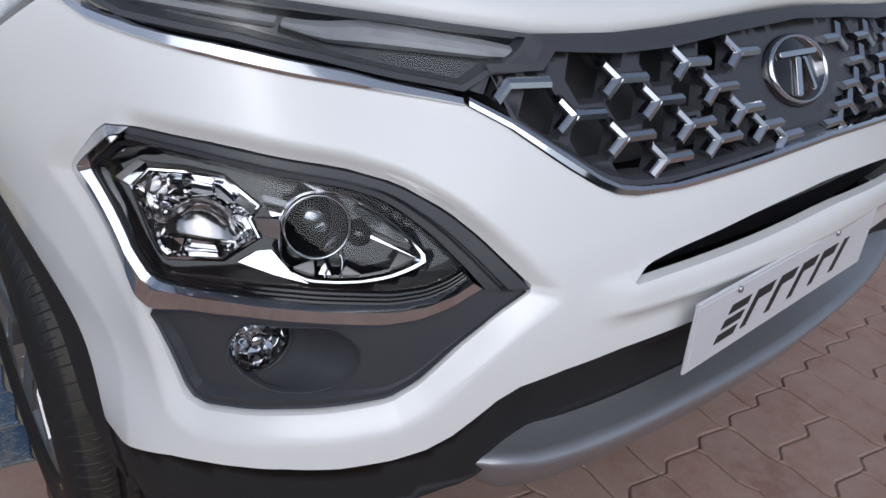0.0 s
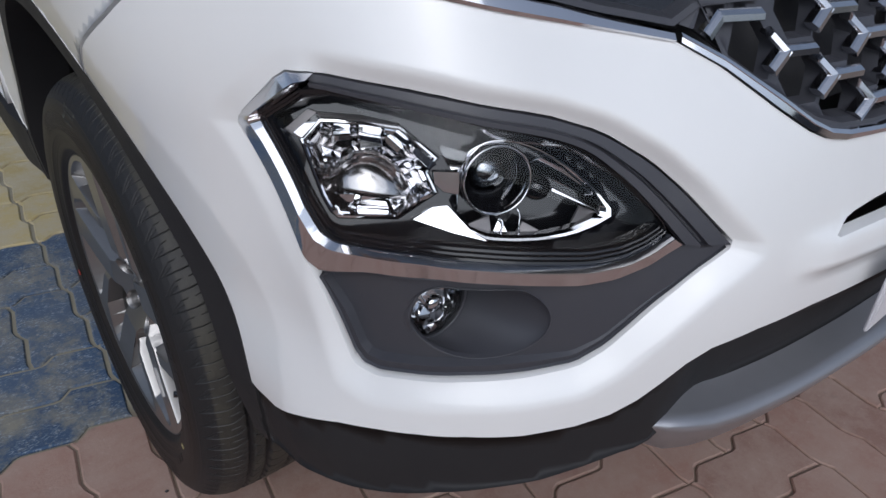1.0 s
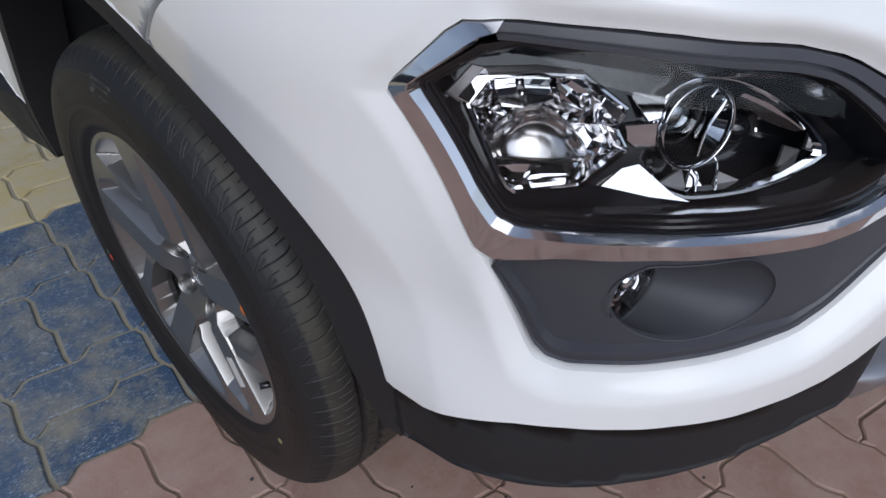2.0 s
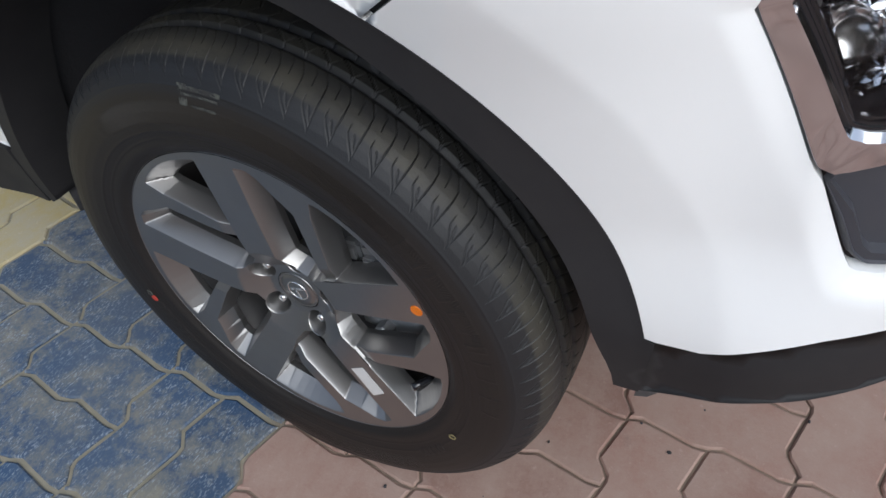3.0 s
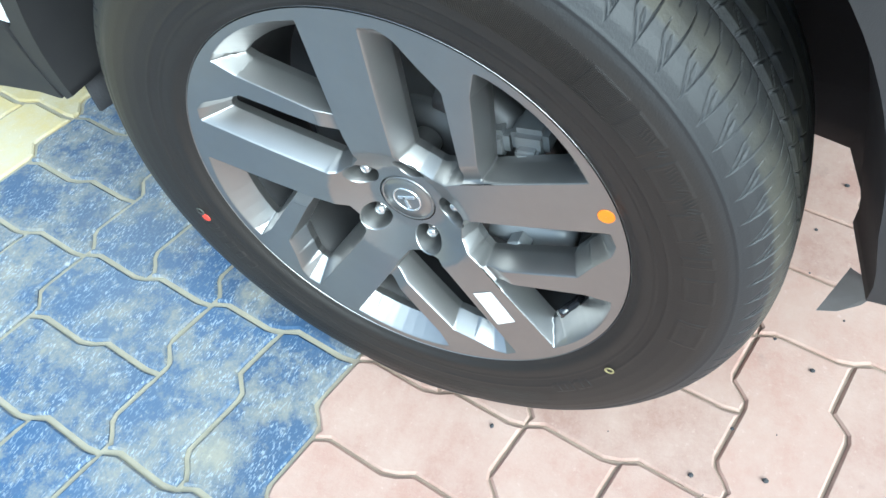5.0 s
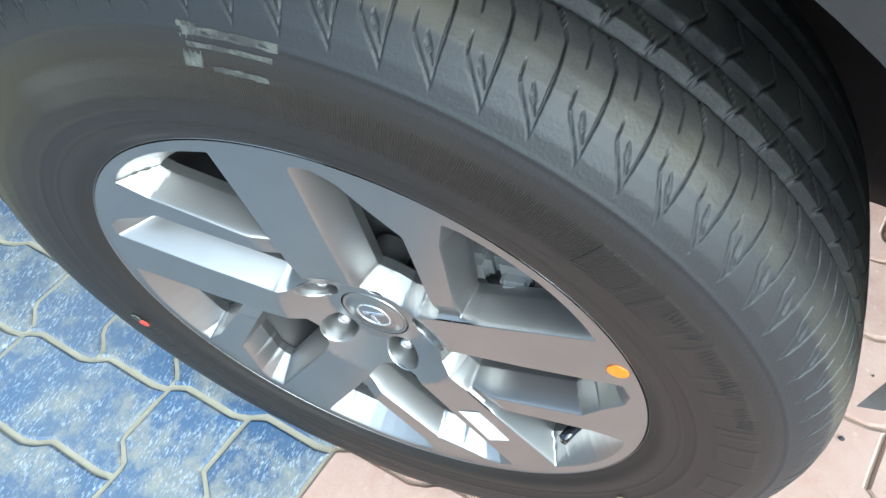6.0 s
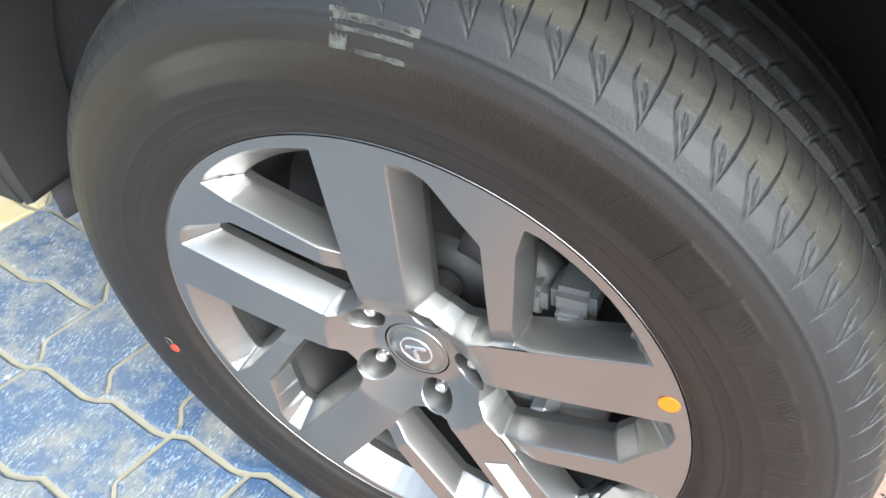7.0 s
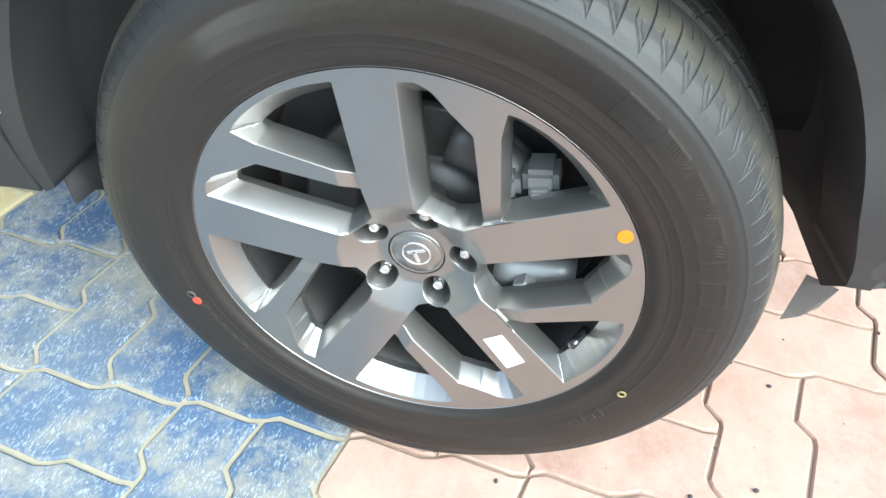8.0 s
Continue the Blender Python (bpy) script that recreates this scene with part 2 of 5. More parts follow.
paver_red = paver_material("paver_red", (0.300, 0.178, 0.140), (0.38, 0.275, 0.225), 0.40, 0.66, 9.0, 0.25)
paver_blue = paver_material("paver_blue", (0.038, 0.080, 0.160), (0.25, 0.235, 0.185), 0.47, 0.62, 6.0, 0.5, 0.5)
paver_yellow = paver_material("paver_yellow", (0.46, 0.37, 0.17), (0.45, 0.41, 0.31), 0.42, 0.64, 8.0, 0.4)


# ---- building helpers ----
def part(name, mesh, mat, parent=None, label="", smooth=False):
    """Links a mesh or a bmesh as one object under a thing or a part."""
    if isinstance(mesh, bmesh.types.BMesh):
        data = bpy.data.meshes.new(name)
        mesh.to_mesh(data)
        mesh.free()
        mesh = data
    if smooth:
        mesh.shade_smooth()
    mesh.materials.append(mat)
    ob = new(name, mesh)
    ob.parent = parent
    return tagged(ob, label)


def spline(xs, ys):
    """Natural cubic spline through the points; takes arrays."""
    xs, ys = np.asarray(xs, float), np.asarray(ys, float)
    n, h = len(xs), np.diff(xs)
    a, b = np.eye(n), np.zeros(n)
    for i in range(1, n - 1):
        a[i, i - 1], a[i, i], a[i, i + 1] = h[i - 1], 2 * (h[i - 1] + h[i]), h[i]
        b[i] = 6 * ((ys[i + 1] - ys[i]) / h[i] - (ys[i] - ys[i - 1]) / h[i - 1])
    k = np.linalg.solve(a, b)

    def value(x):
        x = np.asarray(x, float)
        i = np.clip(np.searchsorted(xs, x) - 1, 0, n - 2)
        d, w = x - xs[i], h[i]
        return ys[i] + ((ys[i + 1] - ys[i]) / w - w * (2 * k[i] + k[i + 1]) / 6) * d + k[i] / 2 * d * d + (k[i + 1] - k[i]) / 6 / w * d ** 3
    return value


def ease(u):
    u = np.clip(u, 0, 1)
    return u * u * (3 - 2 * u)


# ---- the car's skin ----
# s runs along the body's outline in plan from the middle of the nose round the corner to the flank; z is the height
MID = -0.045
HALF = [(-.045, -.872), (-.20, -.868), (-.337, -.858), (-.45, -.842), (-.54, -.822), (-.62, -.793), (-.70, -.757), (-.76, -.726),
        (-.802, -.698), (-.834, -.668), (-.862, -.632), (-.886, -.590), (-.903, -.545), (-.915, -.49), (-.9275, -.43), (-.9397, -.37),
        (-.952, -.30), (-.960, -.20), (-.964, 0.0), (-.964, .35), (-.962, .8)]
outline = np.array([(2 * MID - x, y) for x, y in HALF[:0:-1]] + HALF)
run = np.concatenate([[0], np.cumsum(np.linalg.norm(np.diff(outline, axis=0), axis=1))])
run -= run[len(HALF) - 1]
plan_x, plan_y = spline(run, outline[:, 0]), spline(run, outline[:, 1])
nose_in = spline((.15, .30, .42, .50, .60, .68, .743, .80, .86, .92, 1.0, 1.08), (.08, .03, .006, 0, 0, .003, .013, .032, .058, .094, .15, .22))
side_in = spline((.15, .35, .45, .52, .60, .70, .787, .84, .92, 1.0, 1.08), (.06, .02, .005, 0, 0, -.004, -.012, -.02, -.022, -.01, .02))


def inset(s, z):
    s = np.abs(s)
    w = ease((s - .62) / .56)
    return (1 - w) * nose_in(z) + w * side_in(z) + .028 * np.exp(-((s - .99) / .125) ** 2) * ease((z - .47) / .17)


def skin(s, z, out=0.0):
    """Places on the body's surface, moved outward by out."""
    s, z = np.asarray(s, float), np.asarray(z, float)
    e = 1e-3
    tx, ty = plan_x(s + e) - plan_x(s - e), plan_y(s + e) - plan_y(s - e)
    n = np.hypot(tx, ty)
    d = out - inset(s, z)
    return np.stack([plan_x(s) - ty / n * d, plan_y(s) + tx / n * d, z + 0 * s], -1)


def rounded(poly, times=2, cut=0.22, closed=True):
    """Cuts the corners of a polygon."""
    for _ in range(times):
        done = []
        n = len(poly)
        for i in range(n if closed else n - 1):
            a, b = np.array(poly[i]), np.array(poly[(i + 1) % n])
            done += [tuple(a + (b - a) * cut), tuple(a + (b - a) * (1 - cut))]
        poly = done if closed else [poly[0]] + done + [poly[-1]]
    return poly


def dense(poly, step, closed=True):
    done = []
    n = len(poly)
    for i in range(n if closed else n - 1):
        a, b = np.array(poly[i]), np.array(poly[(i + 1) % n])
        k = max(1, int(np.linalg.norm(b - a) / step + 0.5))
        done += [tuple(a + (b - a) * j / k) for j in range(k)]
    return done if closed else done + [tuple(poly[-1])]


def within(p, poly):
    p, q = np.asarray(p), np.asarray(poly)
    a, b = q, np.roll(q, -1, 0)
    x, y = p[:, 0, None], p[:, 1, None]
    cross = ((a[:, 1] > y) != (b[:, 1] > y)) & (x < (b[:, 0] - a[:, 0]) * (y - a[:, 1]) / np.where(b[:, 1] == a[:, 1], 1e-12, b[:, 1] - a[:, 1]) + a[:, 0])
    return cross.sum(1) % 2 == 1


def gap_to(s, z, poly, closed=True):
    """Distance from points to a polygon's edge."""
    q = np.asarray(poly, float)
    a, b = (q, np.roll(q, -1, 0)) if closed else (q[:-1], q[1:])
    p = np.stack([np.ravel(s), np.ravel(z)], -1)
    best = np.full(len(p), 9.0)
    for u, v in zip(a, b):
        d = v - u
        t = np.clip(((p - u) @ d) / max(d @ d, 1e-12), 0, 1)
        best = np.minimum(best, np.linalg.norm(p - u - t[:, None] * d, axis=1))
    return best.reshape(np.shape(s))


from mathutils.geometry import delaunay_2d_cdt


def fill(outer, holes=(), step=0.02, rows=()):
    """Triangles that fill a polygon with holes: points and faces in two dimensions. rows: distances from the outer edge at which lines of points follow it."""
    loops = [dense(outer, step)] + [dense(h, step) for h in holes]
    pts, edges, spans = [], [], []
    for loop in loops:
        k = len(pts)
        pts += loop
        spans.append((k, len(loop)))
        edges += [(k + i, k + (i + 1) % len(loop)) for i in range(len(loop))]
    rim = np.array(pts)
    lo, hi = rim.min(0), rim.max(0)
    gx, gy = np.meshgrid(np.arange(lo[0], hi[0], step), np.arange(lo[1], hi[1], step))
    gx[1::2] += step / 2
    grid = np.stack([gx.ravel(), gy.ravel()], -1)
    keep = within(grid, loops[0])
    for h in loops[1:]:
        keep &= ~within(grid, h)
    grid = grid[keep]
    for loop in loops:
        if len(grid):
            grid = grid[gap_to(grid[:, 0], grid[:, 1], loop) > step * 0.45 + max(rows, default=0)]
    for d in rows:
        line = np.array(dense(offset(outer, d), step))
        line = line[within(line, loops[0])]
        line = line[gap_to(line[:, 0], line[:, 1], outer) > d * .97]
        k = len(pts)
        pts += [tuple(p) for p in line]
        edges += [(k + i, k + i + 1) for i in range(len(line) - 1) if np.hypot(*(line[i + 1] - line[i])) < step * 1.3]
    pts += [tuple(p) for p in grid]
    v, _, f, *_ = delaunay_2d_cdt([Vector(p) for p in pts], edges, [], 0, 1e-6)
    v = np.array([tuple(p) for p in v])
    f = np.array([tuple(t) for t in f if len(t) == 3])
    mid = v[f].mean(1)
    ok = within(mid, loops[0])
    for h in loops[1:]:
        ok &= ~within(mid, h)
    return v, f[ok], loops


def mesh_of(name, verts, faces, normals=None, smooth=True, weld=True):
    data = bpy.data.meshes.new(name)
    p = np.asarray(verts, float)
    faces = [tuple(int(i) for i in f) for f in faces]
    if normals is not None:
        # every face looks the way its normals do
        n = np.asarray(normals, float)
        faces = [f if np.dot(np.cross(p[f[1]] - p[f[0]], p[f[2]] - p[f[0]]), n[list(f)].sum(0)) >= 0 else f[::-1] for f in faces]
    if normals is None:
        data.from_pydata([tuple(v) for v in p], [], faces)
        data.update()
        if smooth:
            data.shade_smooth()
        return data
    # weld equal places, but let every corner keep its own normal
    first = back = np.arange(len(p))
    if weld:
        _, first, back = np.unique(np.round(p, 6), axis=0, return_index=True, return_inverse=True)
        back = back.ravel()
    faces = [f for f in faces if len(set(back[list(f)])) == len(f)]
    data.from_pydata([tuple(v) for v in p[first]], [], [tuple(int(back[i]) for i in f) for f in faces])
    data.update()
    data.shade_smooth()
    data.normals_split_custom_set([tuple(n[i]) for f in faces for i in f])
    return data


def sheet(name, outer, mat, parent, out=0.0, holes=(), step=0.02, edge=0.006, label="", where=skin, extra=(), skip=()):
    """A panel of the skin, inside a polygon in s and z, with edges turned inward by edge."""
    height = out if callable(out) else (lambda s, z: out + 0 * s)
    v, f, loops = fill(outer, holes, step)
    s, z = v[:, 0], v[:, 1]
    e = 6e-4
    p = where(s, z, height(s, z))
    du = where(s + e, z, height(s + e, z)) - where(s - e, z, height(s - e, z))
    dv = where(s, z + e, height(s, z + e)) - where(s, z - e, height(s, z - e))
    n = np.cross(du, dv)
    n /= np.linalg.norm(n, axis=1)[:, None]
    ahead = where(s, z, height(s, z) + 0.01) - p
    n *= np.sign((n * ahead).sum(1))[:, None]
    face_n = np.cross(p[f[:, 1]] - p[f[:, 0]], p[f[:, 2]] - p[f[:, 0]])
    flip = (face_n * n[f[:, 0]]).sum(1) < 0
    f[flip] = f[flip][:, ::-1]
    verts, faces, normals = [p], [f], [n]
    total = len(p)
    quads = []
    if edge:
        for loop in [w for i, w in enumerate(loops) if i not in skip]:
            q = np.array(loop)
            a = where(q[:, 0], q[:, 1], height(q[:, 0], q[:, 1]))
            b = where(q[:, 0], q[:, 1], height(q[:, 0], q[:, 1]) - edge)
            t = np.roll(a, -1, 0) - np.roll(a, 1, 0)
            wall = np.cross(t, a - b)
            wall /= np.linalg.norm(wall, axis=1)[:, None] + 1e-12
            k = len(q)
            verts += [a, b]
            normals += [wall, wall]
            quads += [(total + i, total + (i + 1) % k, total + k + (i + 1) % k, total + k + i) for i in range(k)]
            total += 2 * k
    for ev, ef, en in extra:
        verts.append(ev)
        normals.append(en)
        quads += [tuple(i + total for i in q) for q in ef]
        total += len(ev)
    verts, normals = np.concatenate(verts), np.concatenate(normals)
    return part(name, mesh_of(name, verts, [tuple(t) for t in f] + quads, normals), mat, parent, label)


def offset(poly, d):
    """The polygon moved inward by d (outward: minus), corner by corner; d may be a list."""
    q = np.array(poly, float)
    n = len(q)
    d = np.full(n, d, float) if np.isscalar(d) else np.asarray(d, float)
    turn_way = 1 if (q[:, 0] * np.roll(q[:, 1], -1) - np.roll(q[:, 0], -1) * q[:, 1]).sum() > 0 else -1
    a, b = q - np.roll(q, 1, 0), np.roll(q, -1, 0) - q
    a, b = a / np.linalg.norm(a, axis=1)[:, None], b / np.linalg.norm(b, axis=1)[:, None]
    na, nb = np.stack([-a[:, 1], a[:, 0]], -1) * turn_way, np.stack([-b[:, 1], b[:, 0]], -1) * turn_way
    m = na + nb
    m /= np.maximum((m * m).sum(1), 0.9)[:, None] / 2
    return [tuple(p) for p in q + m * d[:, None]]


def matched(loops, closed=True, step=0.005):
    """Lines of equal count, all divided at the same shares."""
    q = np.array(loops, float)
    k_lines, n = q.shape[0], q.shape[1]
    rows = [[] for _ in range(k_lines)]
    for i in range(n if closed else n - 1):
        j = (i + 1) % n
        k = max(1, int(np.linalg.norm(q[:, j] - q[:, i], axis=1).max() / step + .99))
        for u in range(k):
            for r in range(k_lines):
                rows[r].append(q[r, i] + (q[r, j] - q[r, i]) * u / k)
    if not closed:
        for r in range(k_lines):
            rows[r].append(q[r, -1])
    return np.array(rows)


def lace(loops, heights, closed=True, step=0.005, where=skin, across=2, soft=False):
    """Strips between matched lines in s and z, with a crease along every line, or soft from one to the next: places, faces and normals."""
    rows = matched(loops, closed, step)
    k_lines = len(loops)
    hs = np.array([h(rows[r][:, 0], rows[r][:, 1]) if callable(h) else np.full(rows.shape[1], h) for r, h in enumerate(heights)])
    m = rows.shape[1]
    verts, faces, normals = [], [], []
    base = 0
    for r in range(k_lines - 1):
        u = np.linspace(0, 1, across + 1)[:, None]
        sz = rows[r][None] * (1 - u[..., None]) + rows[r + 1][None] * u[..., None]
        h = hs[r] * (1 - u) + hs[r + 1] * u
        p = where(sz[..., 0], sz[..., 1], h)
        along = np.roll(p, -1, 1) - np.roll(p, 1, 1) if closed else np.gradient(p, axis=1)
        over = np.gradient(p, axis=0)
        nrm = np.cross(along, over)
        nrm /= np.linalg.norm(nrm, axis=2)[..., None] + 1e-12
        ahead = where(sz[..., 0], sz[..., 1], h + .01) - p
        side = np.sign((nrm * ahead).sum())
        verts.append(p.reshape(-1, 3))
        normals.append((nrm * (side if side else 1)).reshape(-1, 3))
        for a in range(across):
            for i in range(m if closed else m - 1):
                j = (i + 1) % m
                faces.append((base + a * m + i, base + a * m + j, base + (a + 1) * m + j, base + (a + 1) * m + i))
        base += (across + 1) * m
    if soft:
        # strips share their normals along every line but the last
        for r in range(k_lines - 3):
            one, two = normals[r].reshape(across + 1, m, 3), normals[r + 1].reshape(across + 1, m, 3)
            mean = one[-1] + two[0]
            mean /= np.linalg.norm(mean, axis=1)[:, None] + 1e-12
            one[-1], two[0] = mean, mean
    return np.concatenate(verts), faces, np.concatenate(normals)


def band(name, loops, heights, mat, parent, label="", closed=True, step=0.005, where=skin):
    v, f, n = lace(loops, heights, closed, step, where)
    return part(name, mesh_of(name, v, f, n), mat, parent, label)


def clipped(poly, convex):
    """The part of a polygon inside a convex one."""
    q = np.array(convex)
    if (q[:, 0] * np.roll(q[:, 1], -1) - np.roll(q[:, 0], -1) * q[:, 1]).sum() < 0:
        q = q[::-1]
    left = [np.array(p) for p in poly]
    for a, b in zip(q, np.roll(q, -1, 0)):
        side = lambda p: (b[0] - a[0]) * (p[1] - a[1]) - (b[1] - a[1]) * (p[0] - a[0])
        done = []
        for i, p in enumerate(left):
            o = left[i - 1]
            if (side(p) >= 0) != (side(o) >= 0):
                done.append(o + (p - o) * side(o) / (side(o) - side(p)))
            if side(p) >= 0:
                done.append(p)
        left = done
        if len(left) < 3:
            return []
    return [tuple(p) for p in left]


def area_of(poly):
    q = np.array(poly)
    return abs((q[:, 0] * np.roll(q[:, 1], -1) - np.roll(q[:, 0], -1) * q[:, 1]).sum()) / 2


def tube(line, radius, closed=False, sides=8, flat=1.0):
    """A bmesh rod along a line of places."""
    bm = bmesh.new()
    line = [Vector(p) for p in line]
    rings = []
    n = len(line)
    for i, p in enumerate(line):
        a, b = line[(i - 1) % n if closed else max(i - 1, 0)], line[(i + 1) % n if closed else min(i + 1, n - 1)]
        t = (b - a).normalized()
        side = t.cross(Vector((0, 0, 1)))
        side = side.normalized() if side.length > 1e-4 else Vector((1, 0, 0))
        up = side.cross(t)
        rings.append([bm.verts.new(p + side * math.cos(2 * math.pi * k / sides) * radius * flat + up * math.sin(2 * math.pi * k / sides) * radius) for k in range(sides)])
    for i in range(n if closed else n - 1):
        a, b = rings[i], rings[(i + 1) % n]
        for k in range(sides):
            bm.faces.new((a[k], a[(k + 1) % sides], b[(k + 1) % sides], b[k]))
    if not closed:
        bm.faces.new(rings[0][::-1])
        bm.faces.new(rings[-1])
    bmesh.ops.recalc_face_normals(bm, faces=bm.faces)
    return bm


def lathe(profile, turns=64, axis=None, close=False):
    """A bmesh turned round local z from (radius, height) pairs, then moved by the matrix axis."""
    bm = bmesh.new()
    rings = []
    for r, h in profile:
        rings.append([bm.verts.new((r * math.cos(2 * math.pi * i / turns), r * math.sin(2 * math.pi * i / turns), h)) for i in range(turns)])
    for a, b in zip(rings, rings[1:]):
        for i in range(turns):
            bm.faces.new((a[i], a[(i + 1) % turns], b[(i + 1) % turns], b[i]))
    if close:
        bm.faces.new(rings[0][::-1])
        bm.faces.new(rings[-1])
    bmesh.ops.recalc_face_normals(bm, faces=bm.faces)
    if axis:
        bm.transform(axis)
    return bm


def block(size, m=Matrix(), bevel=0.003):
    bm = bmesh.new()
    bmesh.ops.create_cube(bm, size=1, matrix=m @ Matrix.Diagonal((*size, 1)))
    if bevel:
        bmesh.ops.bevel(bm, geom=bm.edges[:], offset=bevel, segments=2, affect="EDGES")
    return bm


car = tagged(new("suv_car"), "white SUV parked on coloured interlocking pavers", "car")

# outlines in s and z
POCKET_RAW = [(.968, .889), (.855, .885), (.731, .867), (.672, .850), (.621, .823), (.585, .796), (.555, .769), (.527, .744), (.566, .720),
                  (.613, .679), (.648, .645), (.678, .627), (.731, .621), (.79, .618), (.854, .608), (.89, .600), (.915, .604), (.926, .620),
                  (.940, .645), (.967, .693), (.977, .704), (.986, .717), (1.014, .767), (1.036, .806), (1.051, .831), (.999, .886)]
POCKET = rounded(POCKET_RAW, 1, 0.15)
ARCH_S, ARCH_Z = 1.526, .38


def arch_line(rs, rz, a0, a1, n=40, dip=0.0):
    line = []
    for i in range(n + 1):
        a = a0 + (a1 - a0) * i / n
        # the rear half is a little tighter
        tight = 1 - (.080 if rs > .45 else .062) * float(ease((a - 90) / 75))
        narrow = dip * float(ease((a - 2) / 14) * ease((72 - a) / 16))
        line.append((ARCH_S - (rs * tight - narrow) * math.cos(radians(a)), ARCH_Z + rz * math.sin(radians(a))))
    return line


arch_out, arch_in = (.468, .482), (.434, .452)
corner_a = math.degrees(math.asin((.497 - ARCH_Z) / arch_out[1]))
seam_a = 62.0
front_arch = arch_line(*arch_out, corner_a, seam_a, 24)
top_arch = arch_line(*arch_out, seam_a, 180 - corner_a, 50)
seam = [front_arch[-1], (1.232, .866), (1.180, .900), (1.132, .935), (1.100, .960), (1.060, .990)]
white_lo = [(1.062, .495), (1.022, .498), (.970, .517), (.923, .534), (.878, .545), (.834, .553), (.786, .558), (.73, .557), (.676, .562),
            (.640, .571), (.612, .586), (.590, .604), (.565, .626), (.540, .640), (.487, .651), (.410, .659), (.32, .662), (.15, .665), (0, .666)]
grille_lo = [(.600, .919), (.554, .899), (.489, .863), (.447, .841), (.424, .832), (.401, .828), (.331, .826), (.227, .829), (.099, .833), (0, .835)]
strip_lo = [(1.045, .992), (1.030, .984), (1.012, .975), (.955, .966), (.857, .956), (.729, .938), (.671, .929), (.600, .919)]
flipped = lambda line: [(-a, b) for a, b in line]
mirror = lambda line: [(-a, b) for a, b in line[::-1]]
bumper_edge = front_arch[::-1] + white_lo + mirror(white_lo)[1:] + [(-1.07, .50), (-1.10, .56), (-1.1, .98)] + flipped(strip_lo) + flipped(grille_lo)[1:] + grille_lo[::-1][1:] + strip_lo[::-1][1:] + seam[::-1][:-1]
SLIT = rounded([(.412, .739), (.380, .755), (.334, .763), (.171, .777), (0, .784), (-.171, .777), (-.334, .763), (-.380, .755), (-.412, .739), (-.357, .741), (-.285, .7425), (-.17, .744), (0, .748), (.17, .744), (.285, .7425), (.357, .741)], 1, 0.15)
bevel_w = np.array([float(np.interp(z, (.60, .70, .80, .88), (.034, .030, .025, .024))) for s, z in POCKET_RAW])
BEVEL = ((1.0, 0.0), (.93, .004), (.86, .02), (.78, .06), (.68, .14), (.56, .28), (.42, .47), (.28, .67), (.15, .84), (.05, .95))
pocket_lines = [rounded(offset(POCKET_RAW, -bevel_w * w), 1, .15) for w, _ in BEVEL] + [POCKET]
POCKET_OUT = [tuple(p) for p in matched(pocket_lines, True, .006)[0]]


def pocket_in(s):
    return np.interp(np.abs(s), (.5, .6, .75, .9, .955, .98, 1.05), (.013, .020, .016, .012, .008, .002, .007))


def down(d):
    """Depth below the pocket's rim."""
    return lambda s, z: -pocket_in(s) - d


def flare(s, z):
    """The paint's turn-in along the wheel arch, and the ledge under the slit."""
    r = np.hypot((s - ARCH_S) / arch_out[0], (z - ARCH_Z) / arch_out[1]) - 1
    u = np.minimum(.155 - r, .158)
    h = -.070 * (u + np.sqrt(u * u + .00003)) / 2
    ledge = ease((np.minimum(.747 - z, z - .700) + .008) / .022) * ease((.47 - np.abs(s)) / .07)
    return h + .010 * ledge


pocket_bevel = lace(pocket_lines, [(lambda s, z, k=k: flare(s, z) - k * pocket_in(s)) for _, k in BEVEL] + [lambda s, z: flare(s, z) - pocket_in(s) - .012], True, .006, across=1, soft=True)
sheet("front_bumper", bumper_edge, white_paint, car, flare, [POCKET_OUT, SLIT], 0.010, 0.014, "glossy white painted front bumper", extra=[pocket_bevel], skip=(1,))
fender_edge = top_arch + [(1.985, .50), (2.010, .56), (2.015, .70), (2.010, 1.04), (1.60, 1.05), (1.25, 1.035), (1.062, .996)] + [(a + .0035, b + .0025) for a, b in seam[::-1][1:]]
fender_edge = [(a, b) for a, b in fender_edge]
sheet("fender", fender_edge, white_paint, car, flare, (), 0.010, 0.012, "glossy white front fender")
sheet("front_door", [(2.022, .53), (2.6, .56), (2.6, 1.04), (2.020, 1.04)], white_paint, car, 0.0, (), 0.04, 0.012)
sheet("sill_cladding", rounded([(1.958, .494), (2.6, .535), (2.6, .385), (1.955, .385)], 1, .01), black_plastic, car, lambda s, z: flare(s, z) + .0025, (), 0.03, 0.05, "matt black plastic sill cladding")

